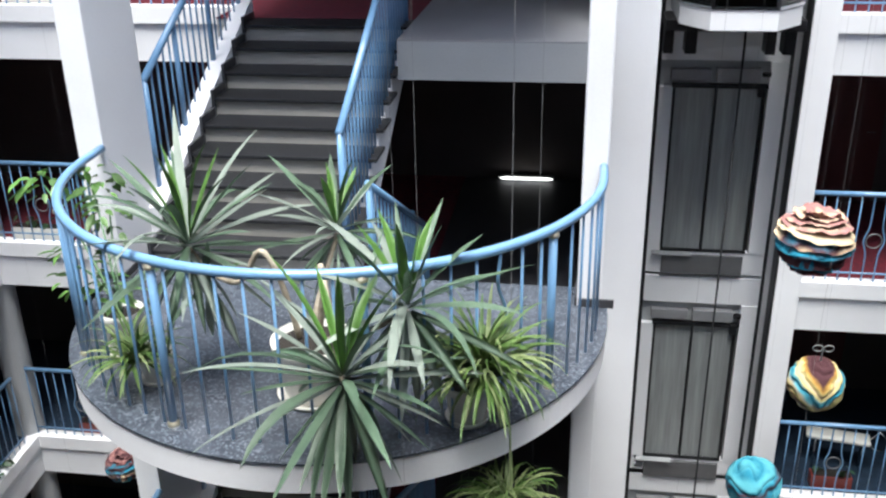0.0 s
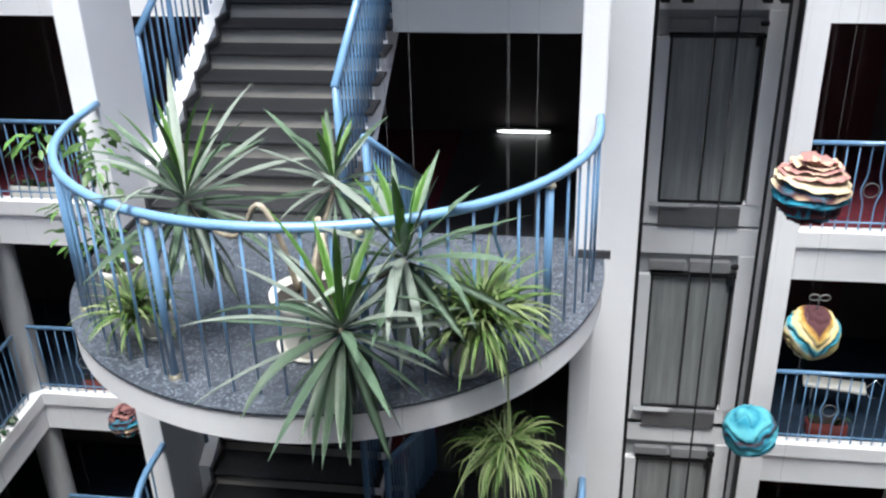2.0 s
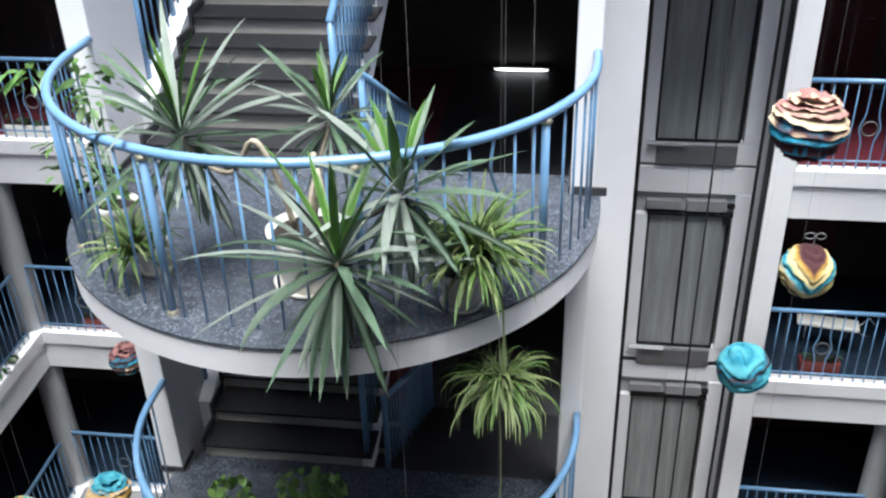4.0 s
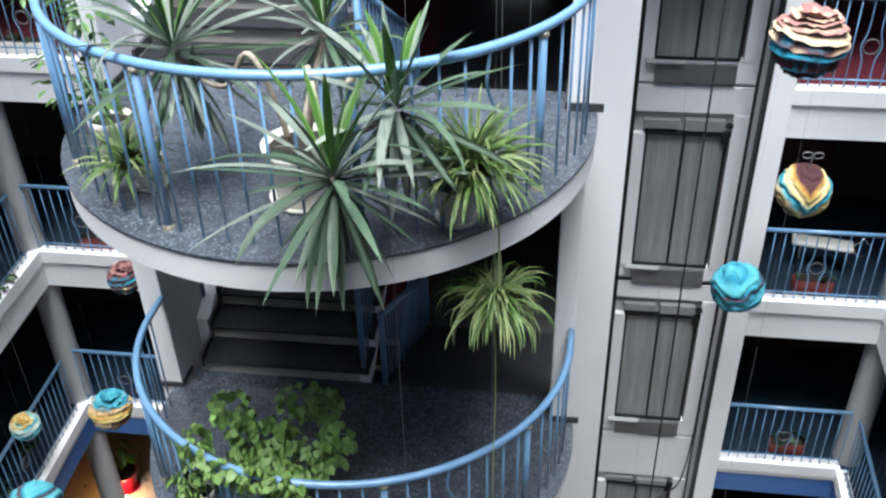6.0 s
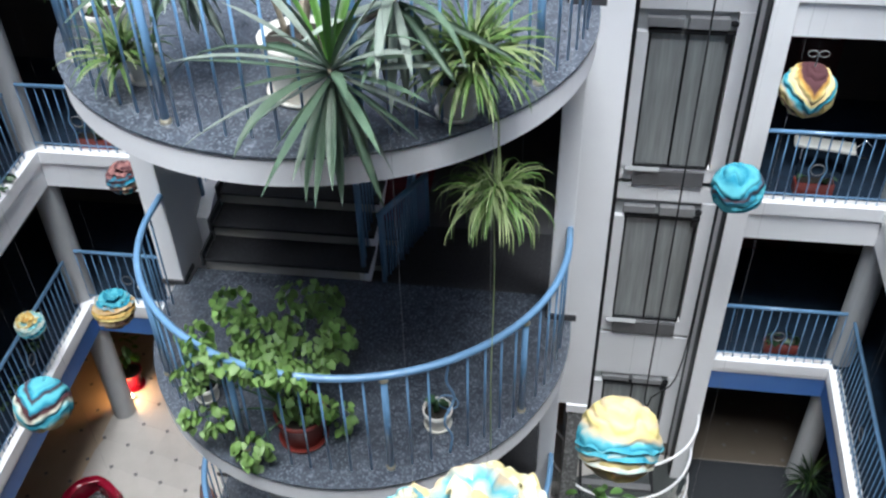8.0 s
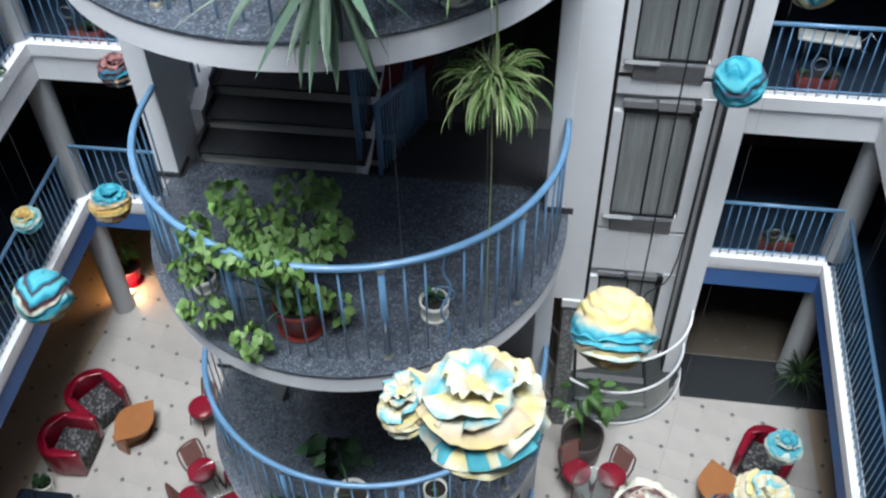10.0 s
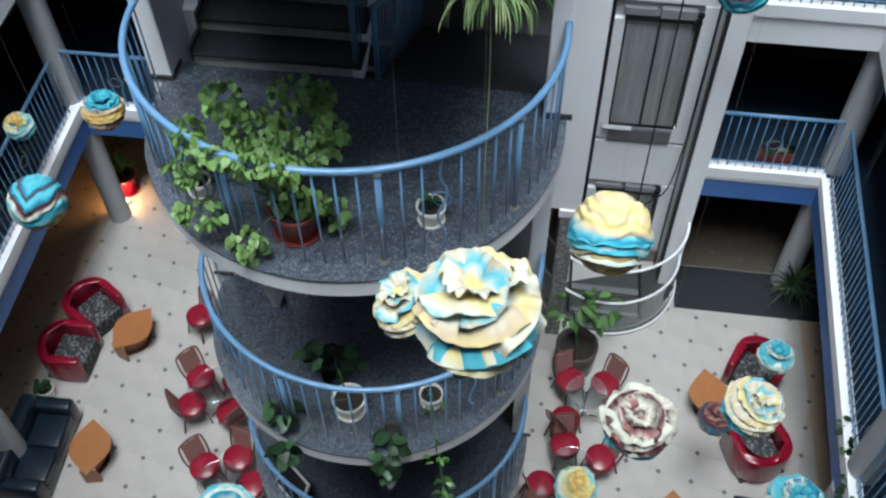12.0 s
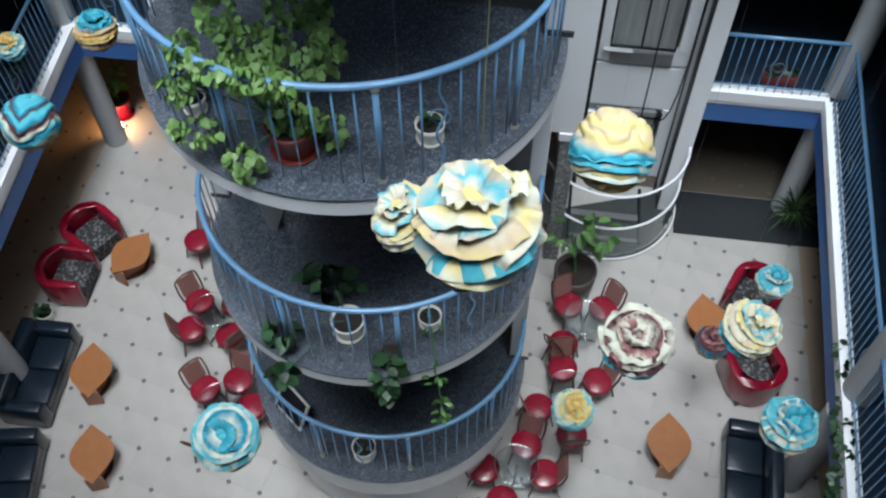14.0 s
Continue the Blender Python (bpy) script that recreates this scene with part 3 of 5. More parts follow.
def lift_cabin(z):
    b = empty("lift_cabin", pose(0, 0, z))
    tagged(b, "panoramic glass lift cabin with white faceted base", "lift cabin")
    def foot(d):
        return [(2.5 - d, 4.95), (2.5 - d, 3.95 - d * 0.5), (2.76 - d * 0.4, 3.6 - d), (3.38 + d * 0.4, 3.6 - d), (3.66 + d, 3.95 - d * 0.5), (3.66 + d, 4.95)]
    part("base", prism(foot(0.0), 0.0, 0.2, 0.006), WHITE, b, "white painted faceted skirt")
    part("trim", prism(foot(0.01), 0.2, 0.225), CHROME, b, "polished steel trim")
    part("glazing", prism(foot(-0.02), 0.225, 2.2), CABIN_GLASS, b, "greenish glass")
    part("roof", prism(foot(0.0), 2.2, 2.4, 0.006), WHITE, b)
    for x, y in ((2.53, 3.97), (2.77, 3.63), (3.37, 3.63), (3.63, 3.97)):
        part("mullion", box(x - 0.02, x + 0.02, y - 0.02, y + 0.02, 0.22, 2.2), CHROME, b)
    part("undercarriage", box(2.4, 3.78, 4.2, 4.7, -0.12, -0.005, 0.01), BLACK, b, "black steel frame below the cabin")
    for x0, x1 in ((2.42, 2.52), (2.64, 2.76), (3.46, 3.56), (3.64, 3.76)):
        part("bracket", box(x0, x1, 4.5, 4.75, -0.42, -0.12, 0.01), BLACK, b, "black hanging bracket")
    part("buffer_bar", box(2.44, 3.74, 4.58, 4.66, -0.2, -0.15, 0.006), GREY_METAL, b, "grey cross bar")
    return b


lift_cabin(11.93)

# glass guard with white rails round the lift's foot
guard = empty("lift_guard", pose(2.91, 4.45, 0))
tagged(guard, "curved glass guard with white tube rails at the lift's foot", "guard rail")
for z in (0.06, 0.84, 1.68):
    part("rail", tube([((1.2 if z > 0.5 else 1.26) * math.cos(a), (1.2 if z > 0.5 else 1.26) * math.sin(a), z) for a in [radians(20 - 190 * k / 30) for k in range(31)]], 0.022 if z > 0.5 else 0.014, 10), WHITE, guard, "white tube rail", True)
outer = [(1.22 * math.cos(radians(18 - 186 * k / 30)), 1.22 * math.sin(radians(18 - 186 * k / 30))) for k in range(31)]
inner = [(x * 0.99, y * 0.99) for x, y in outer[::-1]]
pane = part("pane", prism(outer + inner, 0.10, 0.82), GLASS, guard, "clear curved glass")
pane.visible_shadow = False

pit = empty("lift_pit", pose(2.93, 4.45, 0))
tagged(pit, "dark steel covered lift pit behind the curved glass guard", "lift pit")
ring = [(1.2 * math.cos(radians(18 - 186 * k / 30)), 1.2 * math.sin(radians(18 - 186 * k / 30))) for k in range(31)]
ring = [(max(-0.7, x), y) for x, y in ring]
part("floor_plate", prism(ring, 0.004, 0.012), material("dark_pit_floor", (0.03, 0.034, 0.034), 0.4, second=(0.06, 0.064, 0.062), scale=3), pit, "dark grey steel plate")
part("buffer_beam", box(-0.55, 0.6, -0.42, -0.3, 0.012, 0.1, 0.006), GREY_METAL, pit, "grey steel beam")
part("buffer_beam", box(-0.55, 0.6, -0.85, -0.78, 0.012, 0.07, 0.006), GREY_METAL, pit, "grey steel beam")
part("frame_bar", box(-0.6, -0.55, -0.85, 0.3, 0.012, 0.08, 0.006), BLACK, pit, "black steel bar")
part("frame_bar", box(0.6, 0.65, -0.85, 0.3, 0.012, 0.08, 0.006), BLACK, pit, "black steel bar")

# ---- plants ----
def blade(base, az, elev, L, w, droop, seg=7, fold=0.22, twist=0.0, rng=random):
    """One strap leaf: a folded strip that bends down along its length."""
    bm = bmesh.new()
    p = Vector(base)
    out = Vector((math.cos(az), math.sin(az), 0))
    side0 = Vector((-math.sin(az), math.cos(az), 0))
    rows = []
    e = elev
    for k in range(seg + 1):
        t = k / seg
        ww = w * (0.45 + 0.55 * min(1, t / 0.35)) * (1 - max(0, (t - 0.55) / 0.45) ** 1.6) + 0.001
        d = out * math.cos(e) + Vector((0, 0, 1)) * math.sin(e)
        up = -out * math.sin(e) + Vector((0, 0, 1)) * math.cos(e)
        sd = side0 * math.cos(twist * t) + up * math.sin(twist * t)
        nn = up * math.cos(twist * t) - side0 * math.sin(twist * t)
        rows.append([bm.verts.new(p - sd * ww * 0.5 + nn * fold * ww), bm.verts.new(p), bm.verts.new(p + sd * ww * 0.5 + nn * fold * ww)])
        p = p + d * (L / seg)
        e = max(e - droop / seg * (0.4 + 1.2 * t), -1.5)
    for a, b in zip(rows, rows[1:]):
        bm.faces.new((a[0], a[1], b[1], b[0]))
        bm.faces.new((a[1], a[2], b[2], b[1]))
    ext = bmesh.ops.solidify(bm, geom=bm.faces[:], thickness=0.0012)
    return bm


def yucca_head(parent, c, L, n, seed, lean=(0, 0), low=-75, width=0.048):
    rng = random.Random(seed)
    for k in range(n):
        u = k / (n - 1)
        elev = 84 - (84 - low) * u ** 0.9 + rng.uniform(-9, 9)
        az = k * 2.39996 + rng.uniform(-0.25, 0.25)
        el = radians(elev + lean[0] * math.cos(az - lean[1]))
        droop = rng.uniform(0.1, 0.55) + (rng.uniform(0.7, 1.6) if rng.random() < 0.34 and elev < 60 else 0)
        if elev < 0:
            droop *= 0.4
        mat = YUCCA_NEW if u < 0.09 else (YUCCA_PALE if rng.random() < 0.42 else YUCCA)
        ll = L * rng.uniform(0.75, 1.08) * (0.82 if u < 0.1 else 1)
        if elev < -20:
            ll *= 0.8
        base = Vector(c) + Vector((0.02 * math.cos(az), 0.02 * math.sin(az), 0.06 - 0.14 * u))
        part("leaf", blade(base, az, el, ll, width * rng.uniform(0.8, 1.15), droop, twist=rng.uniform(-0.5, 0.5)), mat, parent, "", True)


def pot(parent, x, y, z, r, h, mat, rim=0.025, saucer=True):
    body = part("pot", lathe([(0, 0.012), (r * 0.72, 0.012), (r * 0.76, 0.03), (r * 0.97, h - 0.05), (r * 1.0, h - 0.045), (r * 1.03, h), (r * 0.93, h), (r * 0.9, h - 0.05), (0, h - 0.05)], 28, at=(x, y, z)), mat, parent, "", True)
    part("soil", lathe([(0, 0), (r * 0.9, 0), (r * 0.9, 0.012), (r * 0.4, 0.02), (0, 0.024)], 18, at=(x, y, z + h - 0.05)), SOIL, parent, "dark soil")
    if saucer:
        part("saucer", lathe([(0, 0), (r * 0.9, 0), (r * 0.98, 0.03), (r * 0.93, 0.03), (r * 0.86, 0.01), (0, 0.01)], 28, at=(x, y, z)), mat, parent, "", True)
    return body


def stem(parent, pts, r, mat=STEM, label="bare tan stem"):
    fine = []
    q = [Vector(p) for p in pts]
    for k in range(len(q) - 1):
        p0, p1, p2, p3 = q[max(k - 1, 0)], q[k], q[k + 1], q[min(k + 2, len(q) - 1)]
        for s in (0, 0.2, 0.4, 0.6, 0.8):
            fine.append(0.5 * (2 * p1 + (p2 - p0) * s + (2 * p0 - 5 * p1 + 4 * p2 - p3) * s * s + (3 * p1 - p0 - 3 * p2 + p3) * s ** 3))
    fine.append(q[-1])
    n = len(fine)
    return part("stem", tube(fine, [r * (1.1 - 0.35 * k / n) * (1 + 0.12 * math.sin(k * 2.3)) for k in range(n)], 8), mat, parent, label, True)


Z1, Z2, Z3, Z4 = LANDINGS[3], LANDINGS[2], LANDINGS[1], LANDINGS[0]
y1 = empty("yucca_plant")
tagged(y1, "large potted yucca with four green leaf heads in a white pot", "plant")
pot(y1, 0.1, -1.12, Z1, 0.235, 0.37, POT_WHITE)
stem(y1, [(0.14, -1.14, Z1 + 0.36), (0.22, -1.2, Z1 + 0.75), (0.25, -1.35, Z1 + 0.93), (0.36, -1.6, Z1 + 0.8), (0.46, -1.84, Z1 + 0.54)], 0.02)
stem(y1, [(0.02, -1.1, Z1 + 0.36), (-0.05, -1.15, Z1 + 0.75), (-0.15, -1.15, Z1 + 0.92), (-0.3, -1.1, Z1 + 0.7), (-0.5, -1.02, Z1 + 0.7), (-0.62, -1.02, Z1 + 0.86)], 0.017)
stem(y1, [(0.08, -1.05, Z1 + 0.36), (0.12, -0.9, Z1 + 0.6), (0.18, -0.72, Z1 + 0.86)], 0.02)
stem(y1, [(0.2, -1.12, Z1 + 0.36), (0.5, -1.3, Z1 + 0.55), (0.74, -1.5, Z1 + 0.78)], 0.019)
yucca_head(y1, (0.47, -1.84, Z1 + 0.56), 0.8, 60, 4, lean=(10, -1.57), low=-85, width=0.05)
yucca_head(y1, (-0.62, -1.02, Z1 + 0.88), 0.78, 52, 11, low=-60, width=0.047)
yucca_head(y1, (0.18, -0.72, Z1 + 0.88), 0.54, 40, 7, low=-65, width=0.045)
yucca_head(y1, (0.74, -1.5, Z1 + 0.80), 0.66, 46, 9, low=-75, width=0.05)
yucca_head(y1, (-0.56, -1.0, Z1 + 0.62), 0.42, 12, 12, low=-80, lean=(-60, 0.0))


def strap_plant(name, c, n, L, w, seed, label, mats=(SPIDER, SPIDER_PALE), low=5, hang=1.6):
    """A tuft of thin arching leaves, joined by colour."""
    rng = random.Random(seed)
    root = empty(name)
    tagged(root, label, "plant")
    tufts = [bmesh.new() for _ in mats]
    for k in range(n):
        az = rng.uniform(0, math.tau)
        el = radians(rng.uniform(low, 85))
        b = blade(Vector(c) + Vector((rng.uniform(-0.04, 0.04), rng.uniform(-0.04, 0.04), 0)), az, el, L * rng.uniform(0.55, 1.1), w * rng.uniform(0.7, 1.2), hang * rng.uniform(0.7, 1.5), 7, twist=rng.uniform(-0.6, 0.6))
        joined(tufts[0 if rng.random() < 0.62 else 1], b)
    for bm, m in zip(tufts, mats):
        part("leaves", bm, m, root, "", True)
    return root


sp = strap_plant("spider_plant", (1.12, -1.36, Z1 + 0.34), 260, 0.52, 0.021, 21, "green and cream spider plant in a pot on the granite landing")
pot(sp, 1.02, -1.28, Z1, 0.13, 0.24, POT_WHITE)
sp = strap_plant("spider_plant", (-0.95, -1.25, Z1 + 0.22), 90, 0.38, 0.02, 22, "pale spider plant in a small white pot by the railing")
pot(sp, -0.9, -1.08, Z1, 0.11, 0.19, POT_WHITE)
sp = strap_plant("hanging_spider_plant", (1.25, -1.37, 10.16), 210, 0.47, 0.013, 23, "bushy spider plant hanging from a runner over the landing's edge", (SPIDER_PALE, SPIDER), low=8, hang=3.0)
stem(sp, [(1.25, -1.37, 10.14), (1.27, -1.39, 10.45), (1.26, -1.38, 10.78), (1.18, -1.34, 10.92), (1.12, -1.33, 11.0)], 0.006, SPIDER_PALE, "pale runner")
stem(sp, [(1.25, -1.37, 10.1), (1.26, -1.37, 9.5), (1.25, -1.37, 8.6), (1.26, -1.37, 7.73)], 0.004, SPIDER_PALE, "long pale runner")


def leaf_mesh(name, mat, heart=True):
    """A single broad leaf, 1 long along +x, dished along its midrib."""
    bm = bmesh.new()
    half = [(-0.04, 0.0), (-0.12, 0.16), (-0.08, 0.36), (0.1, 0.48), (0.34, 0.49), (0.58, 0.38), (0.8, 0.2), (0.98, 0.0)] if heart else [(0, 0), (0.15, 0.12), (0.35, 0.2), (0.6, 0.2), (0.82, 0.11), (1.0, 0.0)]
    def h(x, y):
        return 0.16 * abs(y) - 0.22 * max(0, x - 0.2) ** 2 + 0.04
    mid = [bm.verts.new((x, 0, h(x, 0) - 0.05)) for x, y in half]
    for s in (-1, 1):
        edge = [mid[0]] + [bm.verts.new((x, s * y, h(x, y))) for x, y in half[1:-1]] + [mid[-1]]
        for k in range(len(half) - 1):
            vs = [mid[k], mid[k + 1], edge[k + 1], edge[k]]
            uniq = list(dict.fromkeys(vs))
            if len(uniq) > 2:
                bm.faces.new(uniq if s > 0 else uniq[::-1])
    bmesh.ops.solidify(bm, geom=bm.faces[:], thickness=0.012)
    ob = obj(name, bm, mat, smooth=True)
    me = ob.data
    bpy.data.objects.remove(ob)
    return me


HEART_LEAF, DARK_HEART, OVAL = leaf_mesh("leaf", HEART), leaf_mesh("leaf", DARK_LEAF), leaf_mesh("leaf", IVY, False)


def leafy_plant(name, blobs, mesh, size, seed, label, pot_at=None, pot_mat=POT_RED, stem_mat=None, toward=0.0):
    """blobs: centre, radii, count of leaves. Leaves lie over one another, tips outwards and down; toward: how far they turn to the light of the court."""
    rng = random.Random(seed)
    root = empty(name)
    tagged(root, label, "plant")
    start, count, rest = None, 0, bmesh.new()
    if pot_at:
        x, y, z, r, h = pot_at
        pot(root, x, y, z, r, h, pot_mat)
        start = Vector((x, y, z + h - 0.04))
    for c, rad, n in blobs:
        c = Vector(c)
        if start is not None:
            stem(root, [start, start.lerp(c, 0.5) + Vector((0, 0, 0.08)), c], 0.008, stem_mat or DARK_LEAF, "thin green stem")
        for k in range(n):
            d = Vector((rng.gauss(0, 1), rng.gauss(0, 1), rng.gauss(0, 1))).normalized()
            p = c + Vector((d.x * rad[0], d.y * rad[1], d.z * rad[2])) * rng.uniform(0.45, 1.0) ** 0.6
            az = math.degrees(math.atan2(d.y - toward, d.x)) + rng.uniform(-50, 50)
            s = size * rng.uniform(0.6, 1.2)
            m = Matrix.Translation(p) @ pose(0, 0, 0, 0, 0, az) @ pose(0, 0, 0, rng.uniform(-24, 24), rng.uniform(-6, 40) + 22 * toward, 0) @ Matrix.Diagonal((s, s, s, 1))
            count += 1
            if count <= 290:
                shared("leaf", mesh, root, m)
            else:
                at = len(rest.verts)
                rest.from_mesh(mesh)
                rest.verts.ensure_lookup_table()
                for v in rest.verts[at:]:
                    v.co = m @ v.co
    if rest.verts:
        o = part("foliage", rest, mesh.materials[0], root, "", True)
        o["kind"] = "stuff"
    else:
        rest.free()
    return root


leafy_plant("heart_leaf_plant", [((-0.9, -0.62, Z2 + 0.6), (0.17, 0.14, 0.2), 78), ((-0.34, -0.42, Z2 + 0.6), (0.3, 0.14, 0.18), 98), ((-0.04, -0.75, Z2 + 0.5), (0.15, 0.16, 0.24), 85),
            ((-1.1, -0.98, Z2 + 0.6), (0.15, 0.14, 0.16), 52), ((-0.55, -0.95, Z2 + 0.66), (0.3, 0.2, 0.2), 136), ((-0.42, -1.25, Z2 + 0.62), (0.3, 0.14, 0.18), 118),
            ((-0.16, -1.05, Z2 + 0.6), (0.2, 0.18, 0.2), 91), ((-0.62, -1.57, Z2 + 1.01), (0.13, 0.08, 0.08), 26), ((-0.38, -1.64, Z2 + 1.03), (0.16, 0.09, 0.1), 40), ((-0.14, -1.67, Z2 + 1.03), (0.15, 0.08, 0.09), 34), ((-0.82, -1.49, Z2 + 1.07), (0.1, 0.08, 0.1), 18), ((-0.95, -1.5, Z2 + 0.74), (0.13, 0.1, 0.16), 42),
            ((-0.88, -1.55, Z2 + 0.36), (0.2, 0.12, 0.13), 52), ((-0.5, -1.7, Z2 + 0.2), (0.13, 0.08, 0.22), 45),
            ((-0.16, -1.4, Z2 + 0.42), (0.2, 0.12, 0.14), 65), ((0.1, -1.32, Z2 + 0.26), (0.1, 0.1, 0.18), 26)],
            HEART_LEAF, 0.07, 31, "bright green heart-leaved plant spilling from a red-brown pot", (-0.2, -1.35, Z2, 0.2, 0.3), POT_RED, toward=0.8)
leafy_plant("trailing_plant", [((-1.1, -1.04, Z2 + 0.3), (0.13, 0.13, 0.12), 22)], DARK_HEART, 0.1, 32, "dark green trailing plant in a small white pot", (-1.08, -1.06, Z2, 0.1, 0.16), POT_WHITE)
leafy_plant("trailing_plant", [((-1.62, -0.2, Z1 + 0.92), (0.2, 0.16, 0.14), 34), ((-2.0, -0.15, Z1 + 0.88), (0.16, 0.1, 0.1), 24), ((-1.5, -0.25, Z1 + 0.75), (0.16, 0.16, 0.22), 31),
            ((-1.66, -0.5, Z1 + 0.45), (0.14, 0.16, 0.22), 31), ((-1.25, -0.85, Z1 + 0.48), (0.12, 0.12, 0.14), 17)],
            OVAL, 0.125, 33, "light green trailing plant climbing the blue railing", (-1.24, -0.78, Z1, 0.135, 0.3), POT_WHITE)
p = leafy_plant("potted_cactus", [((0.82, -1.1, Z2 + 0.22), (0.04, 0.04, 0.08), 7)], DARK_HEART, 0.07, 34, "small plant in a white pot with a wire ring", (0.82, -1.12, Z2, 0.115, 0.19), POT_WHITE)
part("ring", tube([(0.9 + 0.08 * math.cos(a), -1.1, Z2 + 0.25 + 0.08 * math.sin(a)) for a in [k * math.tau / 20 for k in range(20)]], 0.006, 6, closed=True), BLUE_RAIL, p, "blue wire ring", True)
leafy_plant("trailing_plant", [((-0.68, -1.5, Z3 + 0.15), (0.14, 0.14, 0.12), 14), ((-0.62, -1.86, Z3 - 0.05), (0.12, 0.08, 0.14), 14), ((-0.25, -1.0, Z3 + 0.45), (0.3, 0.16, 0.16), 26)], DARK_HEART, 0.15, 35,
            "dark green leafy plant in a white pot on the landing", (-0.05, -1.3, Z3, 0.17, 0.25), POT_WHITE)
leafy_plant("trailing_plant", [((0.4, -1.72, Z3 + 0.05), (0.14, 0.1, 0.16), 18), ((0.44, -1.86, Z3 - 0.12), (0.1, 0.06, 0.16), 12)], DARK_HEART, 0.15, 36, "dark large-leaved plant hanging over the landing edge", (0.42, -1.55, Z3, 0.1, 0.14), POT_DARK)
leafy_plant("trailing_plant", [((0.8, -1.2, Z3 + 0.2), (0.1, 0.12, 0.1), 8), ((0.9, -1.68, Z3 - 0.02), (0.08, 0.08, 0.18), 8), ((0.98, -1.82, Z3 - 0.5), (0.05, 0.04, 0.35), 22)], OVAL, 0.1, 37,
            "thin green vine hanging from a small white pot", (0.76, -1.1, Z3, 0.12, 0.18), POT_WHITE)
leafy_plant("potted_plant", [((-0.08, -1.45, Z4 + 0.22), (0.05, 0.05, 0.03), 4)], DARK_HEART, 0.06, 38, "nearly bare white pot by the railing", (-0.08, -1.45, Z4, 0.15, 0.24), POT_WHITE)
frame_thing = empty("picture_frame", Matrix.Translation((-1.16, -1.1, Z4 + 0.016)) @ pose(0, 0, 0, -25, 0, -40) @ Matrix.Diagonal((1.25, 1, 0.75, 1)))
tagged(frame_thing, "dark board in a pale frame leaning on the railing", "board")
part("board", box(-0.2, 0.2, -0.008, 0.008, 0.02, 0.62), BLACK, frame_thing)
for b in ((-0.22, -0.19, 0, 0.65), (0.19, 0.22, 0, 0.65), (-0.19, 0.19, 0, 0.03), (-0.19, 0.19, 0.62, 0.65)):
    part("frame", box(b[0], b[1], -0.015, 0.015, b[2], b[3], 0.003), POT_WHITE, frame_thing, "pale frame")
structure(obj("balcony_drum", lathe([(0, 0), (1.6, 0), (1.6, 1.449), (0, 1.449)], 64), WHITE), "white painted round base under the lowest balcony", "base")
# two leaning grey panels, narrow at the floor and wide at the top
sign = empty("folded_sign", Matrix.Translation((-1.12, -0.05, Z3)))
tagged(sign, "pair of grey wedge-shaped panels on the landing", "sign")
for s_ in (-1, 1):
    bm = bmesh.new()
    tri = [(-0.03, s_ * 0.1, 0.0), (0.03, s_ * 0.1, 0.0), (0.15, s_ * 0.012, 0.36), (-0.15, s_ * 0.012, 0.36)]
    vs = [bm.verts.new(p) for p in tri]
    bm.faces.new(vs)
    bmesh.ops.solidify(bm, geom=bm.faces[:], thickness=0.008)
    part("panel", bm, GREY_PAINT, sign)

# ---- hanging fabric balls ----
def cloth(name, colors):
    """Dyed cloth: each folded layer takes its colour in turn, with soft blotches."""
    m = bpy.data.materials.new(name)
    m.use_nodes = True
    t = m.node_tree
    b = t.nodes["Principled BSDF"]
    b.inputs["Roughness"].default_value = 0.9
    b.inputs["Specular IOR Level"].default_value = 0.2
    co = t.nodes.new("ShaderNodeTexCoord")
    noi = t.nodes.new("ShaderNodeTexNoise")
    noi.inputs["Scale"].default_value, noi.inputs["Detail"].default_value = 9.0, 3
    t.links.new(co.outputs["Object"], noi.inputs["Vector"])
    lay = t.nodes.new("ShaderNodeAttribute")
    lay.attribute_name = "layer"
    ma = t.nodes.new("ShaderNodeMath")
    ma.operation = "MULTIPLY_ADD"
    ma.inputs[1].default_value = 0.1
    t.links.new(noi.outputs[0], ma.inputs[0])
    t.links.new(lay.outputs["Fac"], ma.inputs[2])
    mr = t.nodes.new("ShaderNodeMapRange")
    mr.inputs[1].default_value, mr.inputs[2].default_value = 0.06, 1.03
    t.links.new(ma.outputs[0], mr.inputs[0])
    ramp = t.nodes.new("ShaderNodeValToRGB")
    ramp.color_ramp.interpolation = "LINEAR"
    n = len(colors)
    while len(ramp.color_ramp.elements) < n:
        ramp.color_ramp.elements.new(0.5)
    for k, c in enumerate(colors):
        ramp.color_ramp.elements[k].position = k / (n - 1)
        ramp.color_ramp.elements[k].color = (*c, 1)
    t.links.new(mr.outputs[0], ramp.inputs[0])
    t.links.new(ramp.outputs[0], b.inputs["Base Color"])
    fine = t.nodes.new("ShaderNodeTexNoise")
    fine.inputs["Scale"].default_value = 70
    t.links.new(co.outputs["Object"], fine.inputs["Vector"])
    bp = t.nodes.new("ShaderNodeBump")
    bp.inputs["Strength"].default_value, bp.inputs["Distance"].default_value = 0.25, 0.01
    t.links.new(fine.outputs[0], bp.inputs["Height"])
    t.links.new(bp.outputs[0], b.inputs["Normal"])
    return m


CREAM, YEL, TEAL, CYAN, ROSE, BROWN, WHT, ORG = (0.5, 0.4, 0.27), (0.58, 0.49, 0.2), (0.025, 0.19, 0.28), (0.1, 0.36, 0.43), (0.3, 0.15, 0.14), (0.07, 0.03, 0.035), (0.56, 0.56, 0.46), (0.44, 0.25, 0.06)
